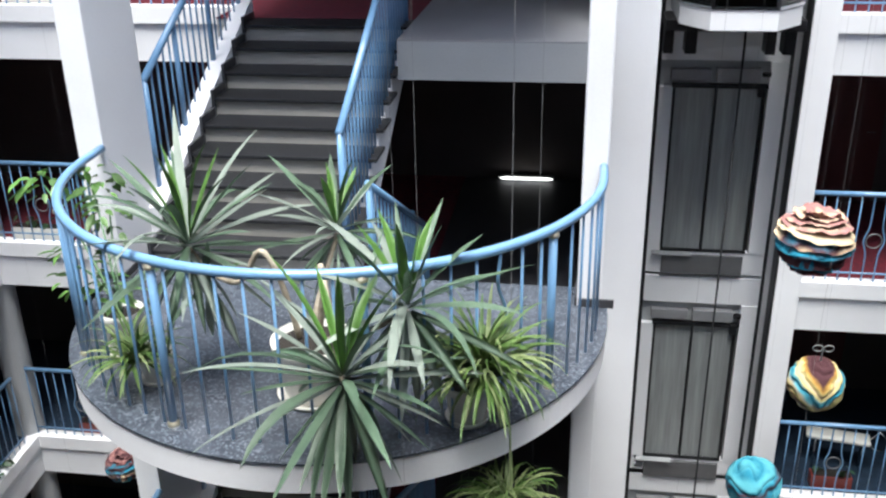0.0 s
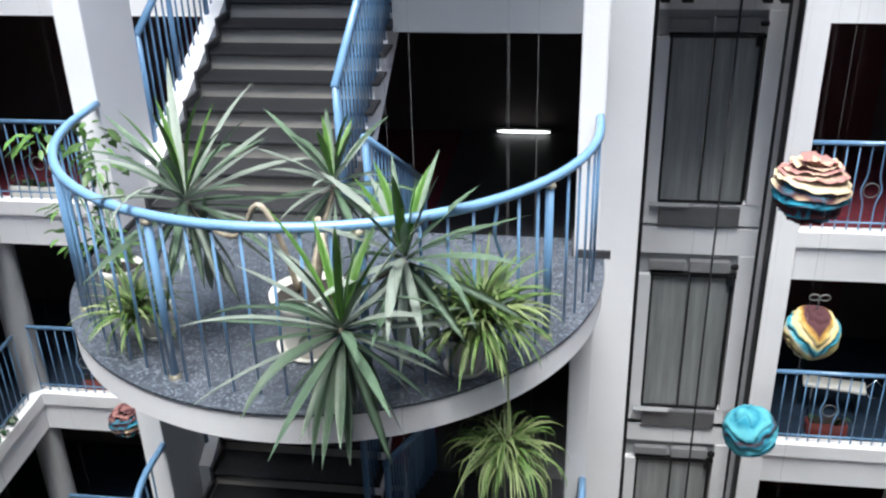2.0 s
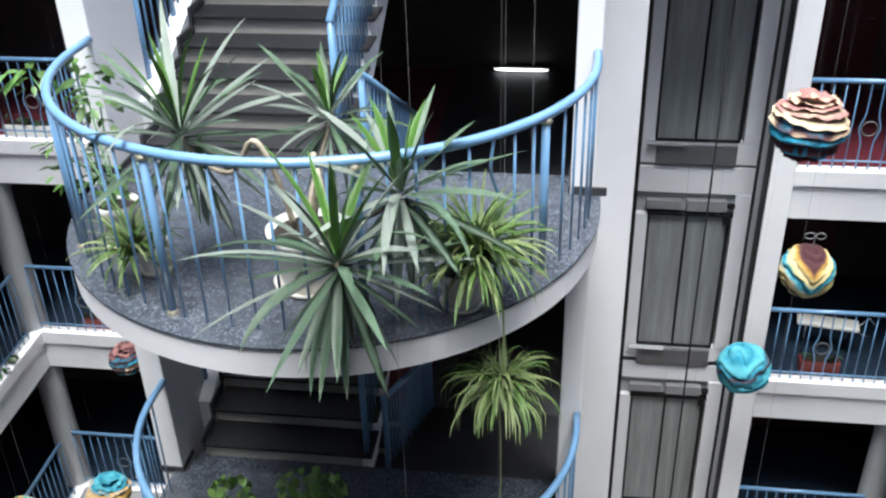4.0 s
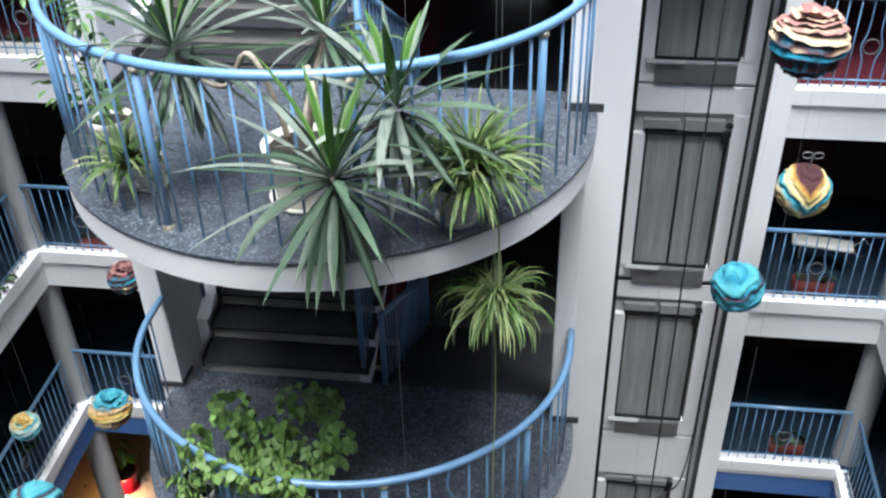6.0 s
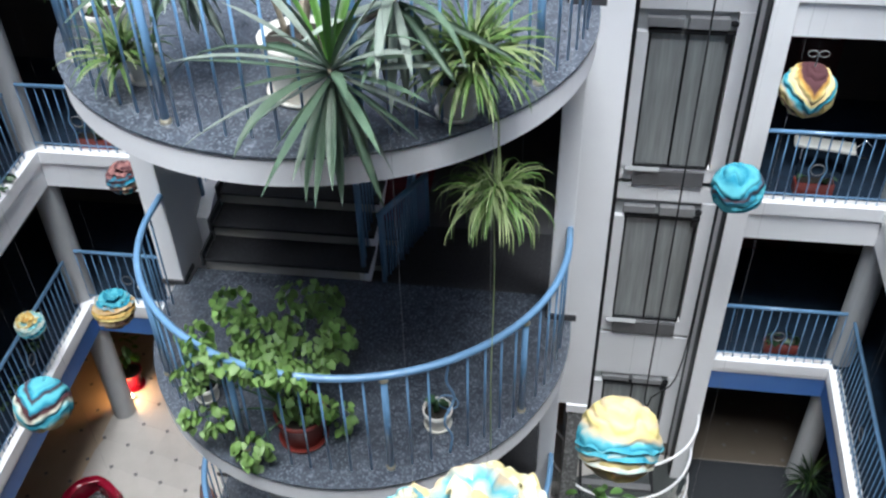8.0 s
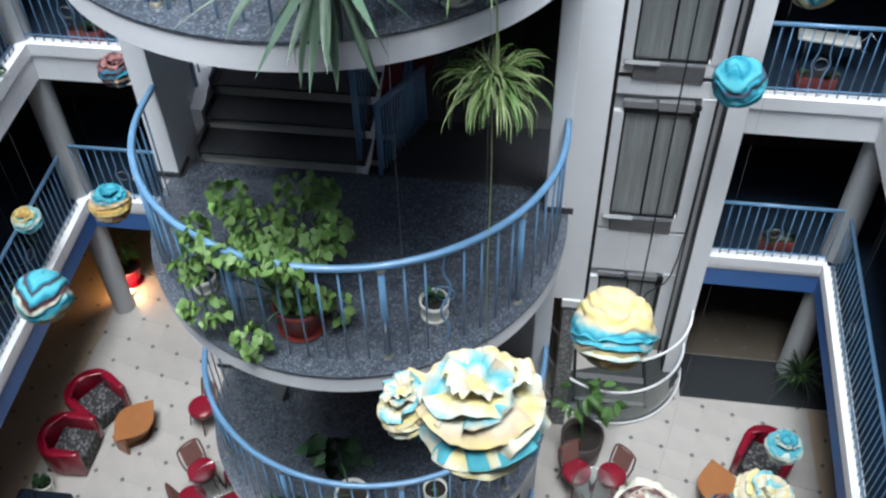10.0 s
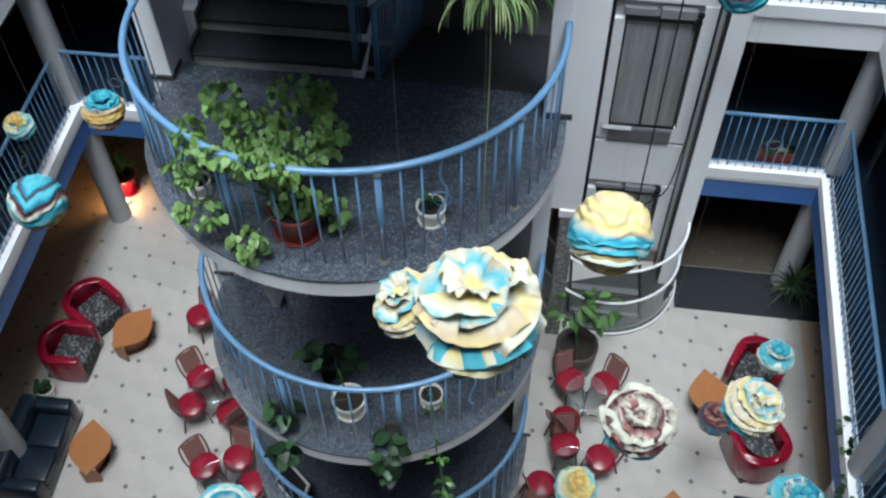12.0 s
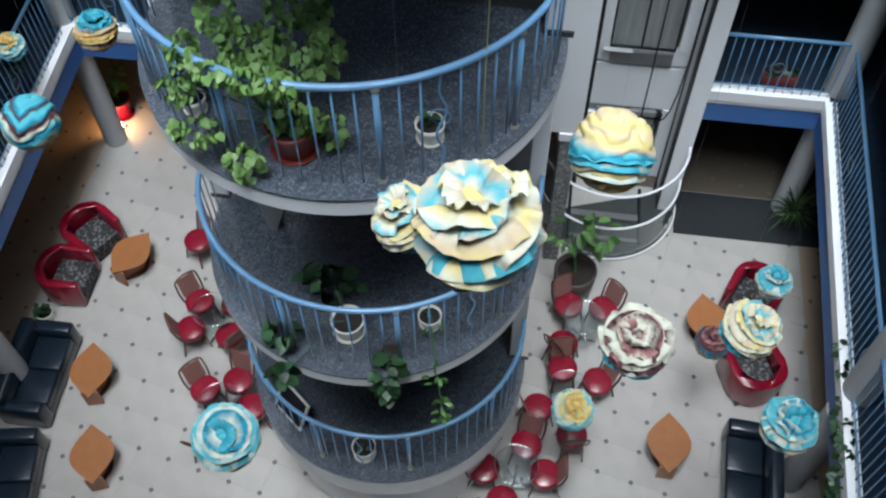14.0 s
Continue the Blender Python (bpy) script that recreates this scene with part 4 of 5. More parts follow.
# colours of the cloth sheets, from the lowest to the rosette on top
CLOTHS = {
    "rose": cloth("rose_cream_teal_cloth", [BROWN, BROWN, ROSE, BROWN, BROWN, TEAL, TEAL, BROWN, BROWN, TEAL, TEAL, BROWN, CREAM, CREAM, ROSE, ROSE, CREAM, ROSE, ROSE, ROSE]),
    "yellow": cloth("yellow_blue_brown_cloth", [CREAM, YEL, CREAM, BROWN, YEL, YEL, CREAM, CYAN, TEAL, CYAN, YEL, CREAM, YEL, ORG, BROWN, BROWN, BROWN]),
    "cyan": cloth("turquoise_cloth", [TEAL, CYAN, TEAL, TEAL, CYAN, TEAL, CYAN, CYAN, TEAL, BROWN, TEAL, CYAN, CYAN, TEAL, CYAN]),
    "striped": cloth("turquoise_cloth_with_maroon_stripes", [CREAM, YEL, CREAM, CYAN, TEAL, CYAN, WHT, BROWN, BROWN, TEAL, CYAN, CYAN, BROWN, TEAL, CYAN, CYAN]),
    "cream": cloth("cream_turquoise_cloth", [CYAN, CREAM, YEL, CREAM, ROSE, ROSE, WHT, CREAM, TEAL, CYAN, CYAN, WHT, YEL, WHT, CREAM, YEL, WHT, CYAN, CREAM, WHT, YEL, YEL]),
    "pale": cloth("pale_yellow_turquoise_cloth", [CYAN, CREAM, YEL, ORG, CREAM, YEL, CREAM, WHT, CYAN, TEAL, CYAN, CREAM, YEL, YEL, CREAM, YEL, YEL, CREAM, YEL]),
    "white": cloth("white_maroon_turquoise_cloth", [CREAM, CYAN, WHT, CREAM, CYAN, CYAN, WHT, CYAN, CYAN, CYAN, WHT, BROWN, BROWN, WHT, WHT, BROWN, ROSE, WHT, BROWN, WHT]),
    "bright": cloth("turquoise_white_yellow_cloth", [CYAN, TEAL, CYAN, YEL, CREAM, WHT, CYAN, CREAM, WHT, CYAN, CYAN, WHT, TEAL, CYAN, CYAN]),
    "dark": cloth("maroon_turquoise_cloth", [TEAL, CYAN, TEAL, CYAN, TEAL, BROWN, CREAM, BROWN, TEAL, BROWN, BROWN, ROSE, BROWN, BROWN]),
    "orange": cloth("orange_turquoise_cloth", [TEAL, CYAN, TEAL, CYAN, CYAN, WHT, TEAL, CYAN, CYAN, WHT, CYAN, YEL, ORG, YEL, ORG]),
    "sand": cloth("sand_brown_turquoise_cloth", [BROWN, CREAM, ORG, BROWN, ORG, CREAM, BROWN, YEL, ORG, CREAM, TEAL, CYAN, TEAL, CYAN]),
}


def cloth_core(R, off, vee, ruck):
    """The stuffed middle: a lumpy ball with shallow creases; vee bends the dyed bands into a V."""
    bm = bmesh.new()
    bmesh.ops.create_uvsphere(bm, u_segments=96, v_segments=64, radius=1.0)
    lay = bm.verts.layers.float.new("layer")
    for v in bm.verts:
        n = v.co.normalized()
        w = noise.noise(n * 1.6 + off)
        f = noise.noise(n * 4.5 - off)
        t = n.z - vee * abs(n.x) + 0.25 * vee + 0.16 * w + 0.05 * f
        crease = abs(math.sin(7.0 * t + 3.0 * w)) ** 0.5
        v[lay] = 0.5 + 0.47 * t
        v.co = n * R * (1.0 - ruck * (1 - crease) + 0.03 * w + 0.025 * f)
    return bm


def cloth_ball(x, y, z, d, kind, seed, label, turn=0, tilt=0, lean=0, frill=1.0, vee=0.0):
    """A ball of cloth on a string. Frilled ones are thin sheets stacked on an axis, each ending in a waving hem, the upper ones standing up as
    a rosette; plain ones (frill under 0.5) are stuffed cloth with creases and a few hems round the middle."""
    rng = random.Random(seed)
    R = d / 2
    b = empty("cloth_ball", pose(x, y, z, tilt, lean, 0) @ pose(0, 0, 0, 0, 0, turn))
    tagged(b, label, "hanging ball", "hanging cloth balls")
    n, seg, steps = (15 if frill < 1.15 else 13), 132, 7
    plain = frill < 0.5
    off = Vector((seed * 3.7, seed * 1.9, seed * 5.3))
    part("core", cloth_core(R * (0.97 if plain else 0.62), off, vee, 0.13), CLOTHS[kind], b, "", True)
    for k in range(n):
        if (plain and (vee or k not in (5, 6, 7))) or k == n - 1:
            continue
        u = (k + 0.5) / n
        lat = radians(-84 + 160 * u)
        top = max(0.0, (u - 0.62) / 0.38)
        amp = max(0.5, frill) * (0.06 + 0.05 * top)
        skew = pose(0, 0, 0, rng.uniform(-9, 9) * (0.5 + frill), rng.uniform(-9, 9) * (0.5 + frill), 0)
        waves = [(rng.choice((4, 5, 6)), rng.uniform(0, 6.28), 0.55), (rng.choice((8, 9, 11)), rng.uniform(0, 6.28), 0.4), (rng.choice((15, 17, 19)), rng.uniform(0, 6.28), 0.22)]
        bm = bmesh.new()
        lay = bm.verts.layers.float.new("layer")
        rows = []
        for j in range(steps + 1):
            q = j / steps
            row = []
            for a in range(seg):
                az = a * math.tau / seg
                nn = noise.noise(Vector((1.7 * math.cos(az), 1.7 * math.sin(az), k * 0.9)) + off)
                crumple = noise.noise(Vector((3.4 * math.cos(az), 3.4 * math.sin(az), k * 1.7)) - off)
                wave = (1 - 0.6 * top) * sum(w * math.sin(m * az + p + 2.5 * nn) for m, p, w in waves) + 1.1 * nn + (0.9 + 1.3 * top) * crumple
                swell = noise.noise(Vector((math.cos(az), math.sin(az), 2.0 * u)) * 1.3 - off)
                rad = 0.6 + (0.40 - 0.13 * top + 0.05 * wave * frill + 0.05 * swell) * q ** 0.8
                la = lat + (0.34 - 0.12 * top) * (1 - q) ** 1.4 - 0.10 * q ** 3 * (1 - top) + amp * 1.5 * wave * q ** 1.5 * (0.25 + 0.75 * math.cos(lat))
                la = min(la, 1.5)
                co = Vector((math.cos(la) * math.cos(az), math.cos(la) * math.sin(az), math.sin(la))) * R * rad
                v = bm.verts.new(skew @ co)
                v[lay] = u * 0.98 + 0.04 * nn + 0.08 * (q - 0.5)
                row.append(v)
            rows.append(row)
        for p, r in zip(rows, rows[1:]):
            for a in range(seg):
                c = (a + 1) % seg
                bm.faces.new((p[a], p[c], r[c], r[a]))
        part("ruffle", bm, CLOTHS[kind], b, "", True)
    tie = b.matrix_basis.inverted()
    part("string", tube([tie @ Vector((x, y, z + R * 0.6)), tie @ Vector((x, y, 17.9))], 0.0005, 4), STRING, b, "thin pale string")
    # the wire across the court that carries the string
    structure(obj("suspension_wire", tube([(-5.9, y, 17.902), (5.9, y, 17.902)], 0.003, 6), STRING), "thin wire under the court roof", "wire")
    return b


cloth_ball(3.343, 1.052, 10.912, 0.575, "rose", 1, "hanging cloth ball in rose, cream and teal ruffles", 0, -4, 4, 0.5)
b2 = cloth_ball(4.169, 3.314, 8.302, 0.609, "yellow", 2, "hanging cloth ball in yellow, blue and brown folds", 0, 10, 0, 0.4, 0.75)
for s in (-1, 1):
    part("bow", tube([(s * (0.055 + 0.05 * math.cos(a)), 0.02, 0.46 + 0.04 * math.sin(a)) for a in [k * math.tau / 16 for k in range(16)]], 0.006, 6, closed=True), STRING, b2, "grey wire bow", True)
part("hook", tube([(0, 0.02, 0.22), (0, 0.02, 0.47)], 0.008, 6), STRING, b2, "grey wire hook")
cloth_ball(3.641, 3.154, 7.087, 0.609, "cyan", 3, "hanging turquoise cloth ball", 0, 10, -16, 0.4)
cloth_ball(-3.993, 3.524, 6.376, 0.458, "dark", 4, "hanging cloth ball in maroon and turquoise", 0, 0, 0, 0.6)
cloth_ball(-5.720, 2.910, 4.080, 0.420, "orange", 5, "hanging cloth ball in yellow and orange", 0, 10, 0, 0.7)
cloth_ball(-4.575, 3.271, 4.196, 0.609, "sand", 6, "hanging cloth ball in sand and turquoise", 0, -4, 0, 0.6)
cloth_ball(-3.545, 0.023, 6.023, 0.609, "striped", 7, "hanging turquoise cloth ball with a dark fold", 0, -30, 8, 0.4, 0.8)
cloth_ball(-0.791, -2.876, 5.494, 0.609, "bright", 8, "hanging turquoise and cream cloth ball", 130, 8, 0, 0.6)
cloth_ball(1.400, -3.303, 9.706, 0.655, "cream", 9, "hanging cream cloth ball with turquoise ruffles", 0, -6, -9, 1.2)
cloth_ball(1.054, -3.271, 9.641, 0.350, "cream", 19, "smaller cream cloth ball beside a larger one", 40, 0, -30, 0.9)
cloth_ball(2.144, -1.748, 8.527, 0.590, "pale", 10, "hanging pale yellow cloth ball with a turquoise band", 0, -36, 4, 0.4)
cloth_ball(2.631, -2.010, 6.497, 0.609, "white", 11, "hanging white, maroon and turquoise cloth ball", 0, 12, 0, 1.1)
cloth_ball(2.521, -0.429, 1.762, 0.567, "orange", 12, "hanging orange and turquoise cloth ball", 0, 8, 0, 0.8)
cloth_ball(4.023, -0.777, 4.873, 0.609, "cream", 13, "hanging cream and turquoise cloth ball", 80, 0, 12, 0.9)
cloth_ball(4.355, 0.832, 1.763, 0.479, "dark", 14, "hanging grey-blue cloth ball", 0, 0, 0, 0.6)
cloth_ball(5.263, 1.972, 1.728, 0.521, "bright", 15, "hanging turquoise cloth ball", 200, 0, 0, 0.9)
cloth_ball(4.617, -1.354, 3.971, 0.609, "bright", 16, "hanging turquoise ruffled cloth ball", 300, 6, 0, 1)

# ---- lobby furniture ----
def armchair(m):
    b = empty("armchair", m)
    tagged(b, "red leather tub armchair with black and grey patterned seat", "armchair", "armchairs")
    def u(r, d, n=18):
        pts = []
        for k in range(n + 1):
            a = math.pi * k / n
            pts.append((r * math.cos(a) * (1 + 0.05 * math.sin(a)), d * math.sin(a) ** 0.8))
        return pts
    out, inn = u(0.47, 0.45), u(0.315, 0.29)
    out = [(0.44, -0.42)] + out + [(-0.44, -0.42)]
    inn = [(0.31, -0.42)] + inn + [(-0.31, -0.42)]
    part("shell", prism(out + inn[::-1], 0.06, 0.70, 0.035), RED_LEATHER, b, "glossy red leather shell", True)
    part("seat", box(-0.305, 0.305, -0.43, 0.2, 0.1, 0.43, 0.04), PATTERN, b, "patterned fabric seat", True)
    part("plinth", box(-0.4, 0.4, -0.38, 0.34, 0.0, 0.06), BLACK, b)
    return b


def sofa(m, label="navy blue leather two-seat sofa"):
    b = empty("sofa", m)
    tagged(b, label, "sofa", "sofas")
    part("base", box(-0.72, 0.72, -0.42, 0.42, 0.06, 0.3, 0.03), NAVY_LEATHER, b, "", True)
    part("backrest", box(-0.72, 0.72, 0.2, 0.46, 0.3, 0.8, 0.07), NAVY_LEATHER, b, "", True)
    for s in (-1, 1):
        part("armrest", box(min(s * 0.58, s * 0.8), max(s * 0.58, s * 0.8), -0.44, 0.44, 0.06, 0.6, 0.06), NAVY_LEATHER, b, "", True)
        part("seat_cushion", box(min(0, s * 0.575) + 0.004, max(0, s * 0.575) - 0.004, -0.44, 0.2, 0.3, 0.46, 0.045), NAVY_LEATHER, b, "", True)
    for x in (-0.65, 0.65):
        for y in (-0.35, 0.35):
            part("foot", box(x - 0.03, x + 0.03, y - 0.03, y + 0.03, 0, 0.06), BLACK, b)
    return b


def leaf_table(m):
    b = empty("coffee_table", m)
    tagged(b, "orange-brown wooden coffee table with a leaf-shaped top", "table", "coffee tables")
    def leaf(L, w):
        n = 14
        right = [(w * math.sin(math.pi * k / n) ** 1.15, -L + 2 * L * k / n) for k in range(n + 1)]
        return right + [(-x, y) for x, y in right[-2:0:-1]]
    part("tabletop", prism(leaf(0.5, 0.34), 0.42, 0.455, 0.006), TABLE_WOOD, b)
    part("pedestal", prism(leaf(0.3, 0.14), 0.03, 0.42), TABLE_WOOD, b)
    part("leg", box(-0.13, 0.13, -0.42, -0.38, 0.0, 0.42, 0.005), TABLE_WOOD, b)
    part("foot_plate", prism(leaf(0.36, 0.2), 0.0, 0.03), CHAIR_WOOD, b)
    return b


def bistro_chair(m):
    b = empty("bistro_chair", m)
    tagged(b, "dark wooden chair with a round red vinyl seat", "chair", "bistro chairs")
    part("seat", lathe([(0, 0.42), (0.2, 0.42), (0.225, 0.44), (0.222, 0.47), (0.19, 0.485), (0.0, 0.49)], 24), RED_SEAT, b, "glossy red padded seat", True)
    part("seat_ring", lathe([(0.19, 0.39), (0.225, 0.39), (0.225, 0.425), (0.19, 0.425), (0.19, 0.39)], 24), CHAIR_WOOD, b)
    for s in (-1, 1):
        part("leg", tube([(s * 0.14, -0.14, 0.4), (s * 0.18, -0.2, 0.0)], 0.016, 8), CHAIR_WOOD, b, "", True)
        part("leg", tube([(s * 0.14, 0.15, 0.4), (s * 0.17, 0.24, 0.0)], 0.016, 8), CHAIR_WOOD, b, "", True)
    arch = [(-0.18, 0.16, 0.42), (-0.2, 0.22, 0.62), (-0.19, 0.26, 0.8)] + [(-0.19 * math.cos(a), 0.27 + 0.01 * math.sin(a), 0.8 + 0.1 * math.sin(a)) for a in [k * math.pi / 10 for k in range(1, 10)]] + [(0.19, 0.26, 0.8), (0.2, 0.22, 0.62), (0.18, 0.16, 0.42)]
    part("back_frame", tube(arch, 0.015, 8), CHAIR_WOOD, b, "", True)
    bm = bmesh.new()
    prism([(-0.15, -0.006), (0.15, -0.006), (0.15, 0.006), (-0.15, 0.006)], 0, 0.38, bm=bm)
    o = part("back_panel", bm, MESH_BACK, b, "pinkish woven back panel")
    o.matrix_basis = pose(0, 0.18, 0.5, -13)
    return b


def glass_table(m):
    b = empty("glass_table", m)
    tagged(b, "small glass-topped bistro table on a steel frame", "table", "glass tables")
    top = part("glass_top", lathe([(0, 0.72), (0.3, 0.72), (0.305, 0.725), (0.3, 0.732), (0, 0.732)], 32), GLASS, b, "clear round glass top")
    part("column", tube([(0, 0, 0.02), (0, 0, 0.72)], 0.025, 12), CHROME, b, "", True)
    for k in range(3):
        a = k * math.tau / 3
        part("foot", tube([(0, 0, 0.08), (0.24 * math.cos(a), 0.24 * math.sin(a), 0.015)], 0.015, 8), CHROME, b, "", True)
    part("rim", tube([(0.303 * math.cos(k * math.tau / 32), 0.303 * math.sin(k * math.tau / 32), 0.726) for k in range(32)], 0.006, 6, closed=True), CHROME, b, "", True)
    return b


a0 = armchair(pose(-5.6, 2.42, 0, 0, 0, 60) @ Matrix.Scale(0.9, 4))
for x, y, r in ((-5.7, 1.55, 90), (5.38, 2.66, -28), (5.3, 1.2, -158)):
    copy_thing(a0, pose(x, y, 0, 0, 0, r))
s0 = sofa(pose(-5.5, -0.2, 0, 0, 0, 92) @ Matrix.Diagonal((0.98, 0.82, 0.95, 1)))
copy_thing(s0, pose(-5.27, -1.98, 0, 0, 0, 100))
copy_thing(s0, pose(5.17, -0.47, 0, 0, 0, -93))
t0 = leaf_table(pose(-4.68, -0.1, 0, 0, 0, 14) @ Matrix.Scale(0.94, 4))
for x, y, r in ((-4.76, 2.05, -22), (4.02, -0.12, 0), (4.6, 2.02, 8), (-4.2, -1.4, 20)):
    copy_thing(t0, pose(x, y, 0, 0, 0, r))
g0 = None
c0 = None
for tx, ty, seats in ((-3.02, 1.0, ((-3.36, 0.78), (-3.36, 1.28), (-2.72, 0.74), (-2.78, 1.3))), (-2.5, -0.5, ((-2.85, -0.2), (-2.4, 0.0), (-2.1, -0.4), (-2.6, -0.98))),
                      (2.68, 1.62, ((2.4, 1.28), (2.44, 1.98), (2.98, 1.98))), (2.52, 0.38, ((2.1, 0.16), (2.42, 0.85), (2.95, 0.7), (2.62, -0.2))),
                      (1.87, -0.88, ((1.98, -0.44), (1.42, -0.88), (2.28, -0.85), (1.72, -1.32))), (-3.85, 2.2, ((-3.72, 2.42),))):
    if tx != -3.85:
        if g0 is None:
            g0 = glass_table(pose(tx, ty, 0))
        else:
            copy_thing(g0, pose(tx, ty, 0))
    for sx, sy in seats:
        r = math.degrees(math.atan2(ty - sy, tx - sx)) + 90
        if c0 is None:
            c0 = bistro_chair(pose(sx, sy, 0, 0, 0, r))
        else:
            copy_thing(c0, pose(sx, sy, 0, 0, 0, r))

pl = leafy_plant("tall_planter", [((2.35, 2.75, 1.3), (0.3, 0.3, 0.25), 24), ((2.75, 2.9, 1.2), (0.25, 0.25, 0.2), 18)], OVAL, 0.26, 41, "green leafy plant in a tall dark round planter")
part("planter", lathe([(0, 0), (0.3, 0), (0.34, 0.62), (0.31, 0.62), (0.29, 0.5), (0, 0.5)], 32, at=(2.5, 2.55, 0)), POT_DARK, pl, "dark glazed planter", True)
part("soil", lathe([(0, 0.5), (0.29, 0.5), (0.29, 0.52), (0, 0.54)], 24, at=(2.5, 2.55, 0)), SOIL, pl)
stem(pl, [(2.5, 2.55, 0.5), (2.45, 2.65, 0.9), (2.35, 2.75, 1.3)], 0.02, DARK_LEAF, "green stem")
leafy_plant("potted_plant", [((-5.85, 0.86, 0.38), (0.1, 0.1, 0.1), 16)], DARK_HEART, 0.1, 42, "small green plant in a white pot on the lobby floor", (-5.85, 0.86, 0, 0.13, 0.26), POT_WHITE)
leafy_plant("potted_plant", [((-6.1, 5.4, 1.0), (0.2, 0.2, 0.4), 34)], OVAL, 0.22, 43, "leafy plant in a glossy red pot", (-6.1, 5.35, 0, 0.22, 0.42), RED_LEATHER)
strap_plant("potted_palm", (6.05, 4.25, 0.45), 60, 0.6, 0.03, 44, "dark potted palm beside the entrance mat", (DARK_LEAF, SPIDER))
lamp = empty("floor_spot", pose(-6.02, 5.0, 0))
tagged(lamp, "small warm spot lamp standing on the floor", "lamp")
part("base", lathe([(0, 0), (0.06, 0), (0.06, 0.03), (0, 0.03)], 16), BLACK, lamp)
part("bulb", lathe([(0, 0.03), (0.05, 0.05), (0.06, 0.09), (0.04, 0.13), (0, 0.14)], 16), LAMP_WARM, lamp, "glowing bulb", True)
warm = new("warm_lamp", bpy.data.lights.new("warm_lamp", "POINT"))
warm.data.energy, warm.data.color, warm.data.shadow_soft_size = 12, (1.0, 0.48, 0.16), 0.06
warm.location = (-6.02, 4.98, 0.28)
tagged(obj("entrance_mat", box(4.15, 7.4, 3.92, 4.85, 0.004, 0.016, 0.003), material("dark_ribbed_mat", (0.017, 0.019, 0.023), 0.95, scale=20, bump=0.4)), "dark ribbed entrance mat on the tiled floor", "mat")

# ---- gallery things ----
def trough(x, y, z, L, mat, seed, label, n=18):
    b = leafy_plant("planter_box", [((x - L * 0.25, y, z + 0.24), (L * 0.25, 0.08, 0.08), n // 2), ((x + L * 0.25, y, z + 0.24), (L * 0.25, 0.08, 0.08), n // 2)], DARK_HEART, 0.09, seed, label)
    part("box", box(x - L / 2, x + L / 2, y - 0.09, y + 0.09, z, z + 0.18, 0.01), mat, b)
    part("soil", box(x - L / 2 + 0.02, x + L / 2 - 0.02, y - 0.07, y + 0.07, z + 0.182, z + 0.19), SOIL, b)
    return b


trough(-5.25, 4.75, LEVELS[2], 0.75, POT_WHITE, 51, "white planter trough with a few plants behind the railing")
trough(-4.75, 4.75, LEVELS[3], 0.75, POT_WHITE, 52, "white planter trough behind the upper railing")
trough(5.15, 4.78, LEVELS[0], 0.5, POT_RED, 53, "red-brown planter box behind the railing")
trough(4.95, 4.78, LEVELS[1], 0.5, POT_RED, 54, "red-brown planter box behind the railing", 8)
trough(-5.0, 4.78, LEVELS[1], 0.5, POT_RED, 55, "red-brown planter box behind the railing", 8)
trough(-4.2, 4.78, LEVELS[0], 0.4, POT_RED, 56, "red-brown planter box behind the railing", 8)
bench = empty("padded_bench", pose(5.12, 5.2, LEVELS[1], 0, 0, -10))
tagged(bench, "white padded bench with bent metal legs on the gallery", "bench")
part("pad", box(-0.42, 0.36, -0.12, 0.12, 0.44, 0.5, 0.025), POT_WHITE, bench, "white padded top", True)
for x in (-0.3, 0.28):
    part("leg", tube([(x, -0.1, 0.0), (x, -0.09, 0.44), (x, 0.09, 0.44), (x, 0.1, 0.0)], 0.015, 8), CHROME, bench, "", True)
part("handle", tube([(0.34, 0, 0.47), (0.46, 0, 0.62), (0.58, 0, 0.5)], 0.014, 8), CHROME, bench, "bent metal handle", True)
part("handle", tube([(0.34, 0, 0.45), (0.42, 0, 0.34), (0.52, 0, 0.36)], 0.014, 8), CHROME, bench, "bent metal handle", True)
lampt = empty("wall_lamp", pose(0.86, 7.08, 9.13))
tagged(lampt, "lit fluorescent tube on the rear wall of the stair hall", "lamp")
part("tube", tube([(-0.38, 0, 0), (-0.3, 0, 0), (0.3, 0, 0), (0.38, 0, 0)], [0.006, 0.02, 0.02, 0.006], 10), LAMP_ON, lampt, "glowing tube", True)
part("holder", box(-0.42, 0.42, 0.03, 0.1, -0.03, 0.03), BLACK, lampt)
for x, y, z0 in ((0.5, 0.0, 9.6), (1.15, 0.0, 9.3), (1.335, 0.0, 9.3)):
    tagged(obj("hanging_string", tube([(x, y + 0.2, z0), (x, y + 0.2, 17.9)], 0.0012, 5), STRING), "pale string hanging beside the stairs", "string")
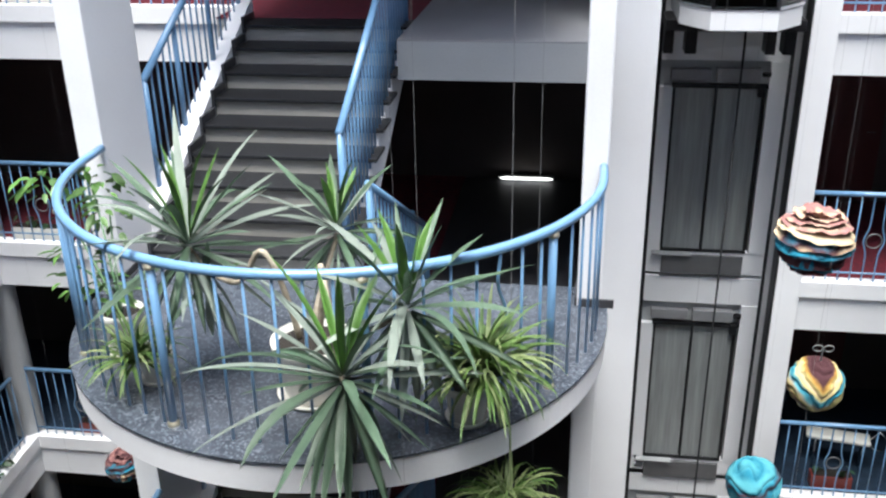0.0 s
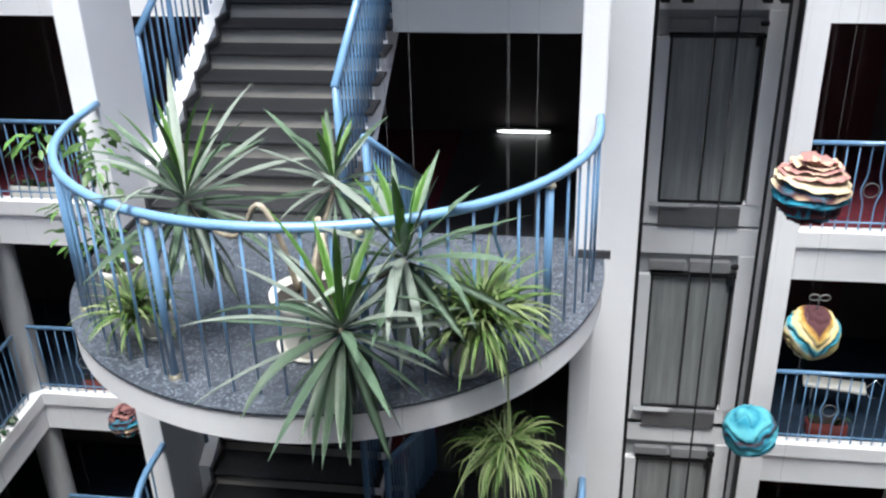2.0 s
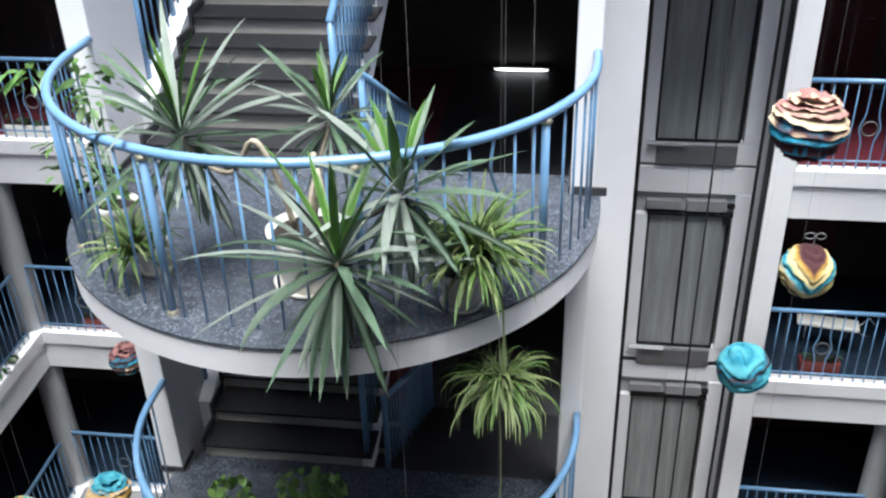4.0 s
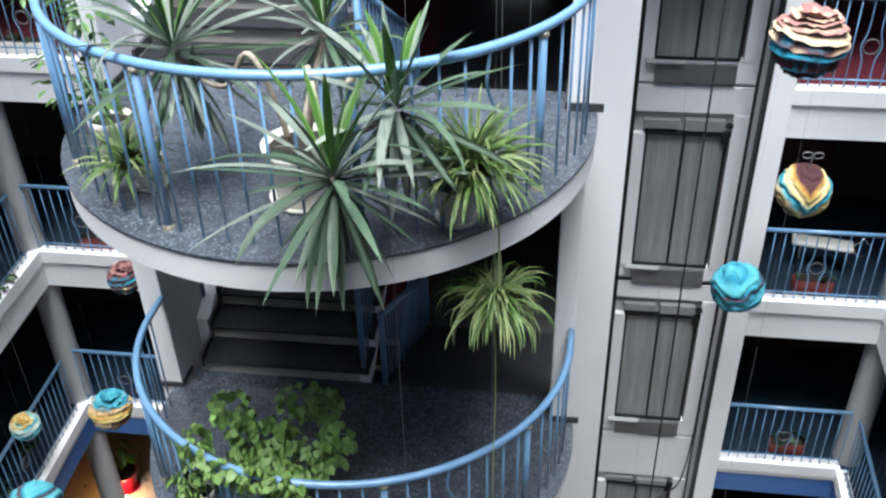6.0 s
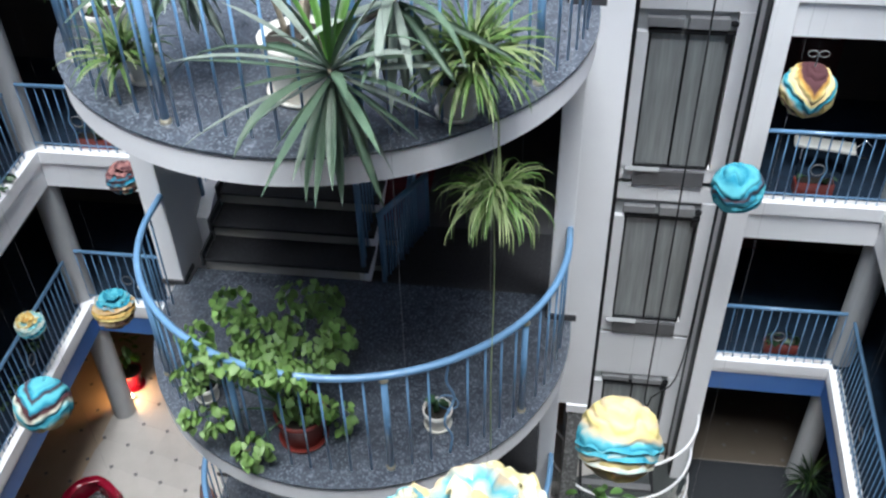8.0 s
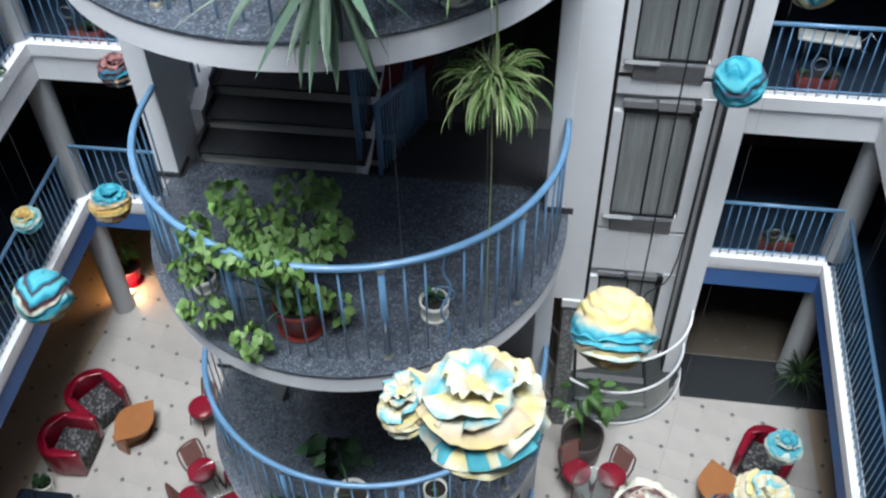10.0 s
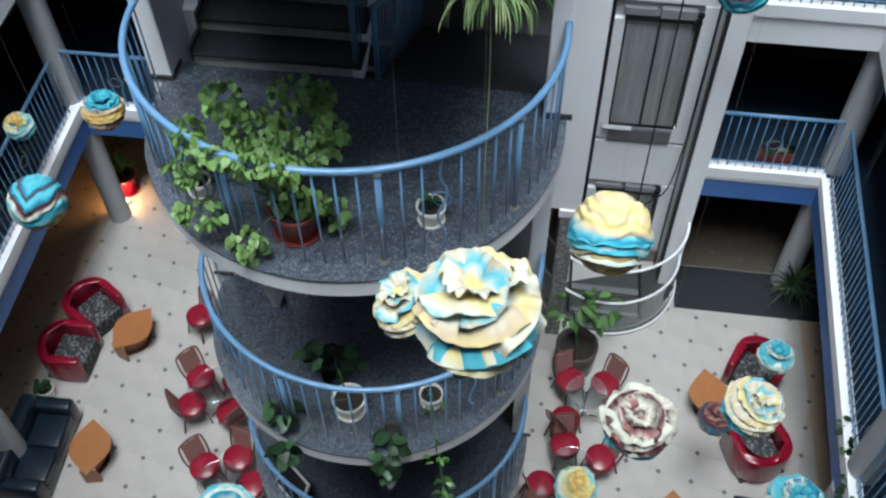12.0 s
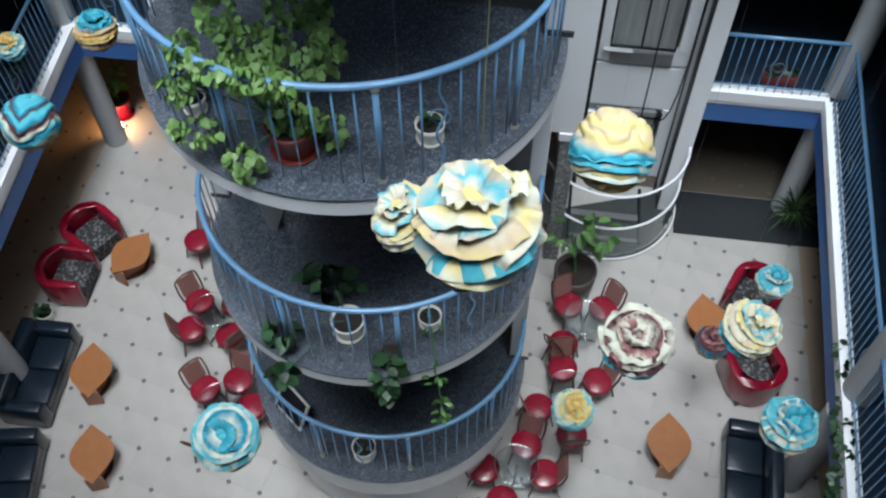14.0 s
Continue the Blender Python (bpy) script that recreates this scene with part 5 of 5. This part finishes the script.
for i, z in enumerate(LEVELS):
    for y in (-3.0, 0.5, 3.2):
        for s in (-1, 1):
            d = empty("room_door", Matrix.Translation((s * 7.88, y, z)))
            tagged(d, "dark red room door in the gallery wall", "door", "room doors")
            part("leaf", box(-0.02, 0.02, -0.42, 0.42, 0, 2.03, 0.004), DARK_DOOR, d)
            part("handle", tube([(-s * 0.05, 0.33, 1.0), (-s * 0.05, 0.22, 1.0)], 0.01, 6), CHROME, d)
    for x in (-5.3, -3.6, 5.15):
        d = empty("room_door", Matrix.Translation((x, 7.18, z)))
        tagged(d, "dark red room door in the gallery wall", "door", "room doors")
        part("leaf", box(-0.42, 0.42, -0.02, 0.02, 0, 2.03, 0.004), DARK_DOOR, d)
        part("handle", tube([(0.33, -0.05, 1.0), (0.22, -0.05, 1.0)], 0.01, 6), CHROME, d)

leafy_plant("trailing_ivy", [((5.58, -0.9, 2.9), (0.1, 0.5, 0.12), 60), ((5.5, -1.6, 2.75), (0.1, 0.4, 0.16), 50), ((5.62, 0.1, 2.98), (0.06, 0.3, 0.08), 14)], DARK_HEART, 0.09, 61, "dark ivy trailing over the white gallery ledge")
leafy_plant("trailing_ivy", [((-6.3, 3.6, 3.0), (0.07, 0.35, 0.06), 26), ((-6.2, 2.6, 3.0), (0.07, 0.4, 0.06), 22)], DARK_HEART, 0.075, 63, "dark ivy creeping along the white gallery ledge above the lobby")
leafy_plant("trailing_ivy", [((-5.86, 3.6, 6.0), (0.08, 0.35, 0.06), 24)], DARK_HEART, 0.09, 62, "dark ivy on the white gallery ledge")

# ---- floor tiles ----
TS, TROT = 0.5, radians(-12.5)
ob = obj("tile", box(-TS / 2 + 0.001, TS / 2 - 0.001, -TS / 2 + 0.001, TS / 2 - 0.001, -0.012, 0.0), TILE)
TILE_ME = ob.data
bpy.data.objects.remove(ob)
floor = empty("lobby_floor")
structure(floor, "cream tiled lobby floor with small dark corner insets", "floor")
cs, sn = math.cos(TROT), math.sin(TROT)
rest = {False: bmesh.new(), True: bmesh.new()}
insets = []
near = []
for i in range(-32, 33):
    for j in range(-32, 33):
        x, y = -4.75 + TS * (i * cs - j * sn), 1.2 + TS * (i * sn + j * cs)
        if abs(x) < 9.5 and -6.9 < y < 7.0:
            insets.append((x, y))
            cx, cy = x + TS * 0.5 * (cs - sn), y + TS * 0.5 * (sn + cs)
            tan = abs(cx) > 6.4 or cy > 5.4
            seen = -2.6 < cy < 4.4 and 1.6 < abs(cx) < 5.95
            if seen and not tan and len(near) < 296:
                near.append((cx, cy))
            else:
                h = TS / 2 - 0.002
                bm = rest[tan]
                vs = [bm.verts.new((cx + a * cs - b * sn, cy + a * sn + b * cs, 0.0)) for a, b in ((-h, -h), (h, -h), (h, h), (-h, h))]
                bm.faces.new(vs)
                low = [bm.verts.new((v.co.x, v.co.y, -0.012)) for v in vs]
                for k in range(4):
                    bm.faces.new((vs[k], low[k], low[(k + 1) % 4], vs[(k + 1) % 4]))
for cx, cy in near:
    shared("tile", TILE_ME, floor, Matrix.Translation((cx, cy, 0)) @ pose(0, 0, 0, 0, 0, math.degrees(TROT)))
o = part("outer_tiles", rest[False], TILE, floor)
o["kind"] = "stuff"
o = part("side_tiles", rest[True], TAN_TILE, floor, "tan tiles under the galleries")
o["kind"] = "stuff"
# flat colour strips; right and rear ones have gallery shade in their colour
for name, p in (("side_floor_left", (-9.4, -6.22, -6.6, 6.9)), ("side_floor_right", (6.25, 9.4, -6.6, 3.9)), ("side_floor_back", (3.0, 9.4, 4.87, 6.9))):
    structure(obj(name, box(*p, 0.0, 0.0045), SHADED_TILE if name.endswith("back") else TAN_TILE), "tan tiled floor under the gallery, shade coloured in at right and rear", "floor")
bm = bmesh.new()
q = 0.031
for x, y in insets:
    vs = [bm.verts.new((x + a * cs - b * sn, y + a * sn + b * cs, 0.007)) for a, b in ((0, -q * 1.4), (q * 1.4, 0), (0, q * 1.4), (-q * 1.4, 0))]
    bm.faces.new(vs)
    low = [bm.verts.new((v.co.x, v.co.y, -0.01)) for v in vs]
    for k in range(4):
        bm.faces.new((vs[k], low[k], low[(k + 1) % 4], vs[(k + 1) % 4]))
o = part("corner_insets", bm, INSET, floor, "small dark diamond insets")
o["kind"] = "stuff"

# ---- roof beams over the court, from which the strings hang ----
for k in range(9):
    y = FRONT + 0.4 + k * 1.22
    structure(obj("roof_beam", box(-6.2, 6.2, y - 0.03, y + 0.03, 17.9, 18.1), WHITE), "white steel beam of the court roof", "beam")
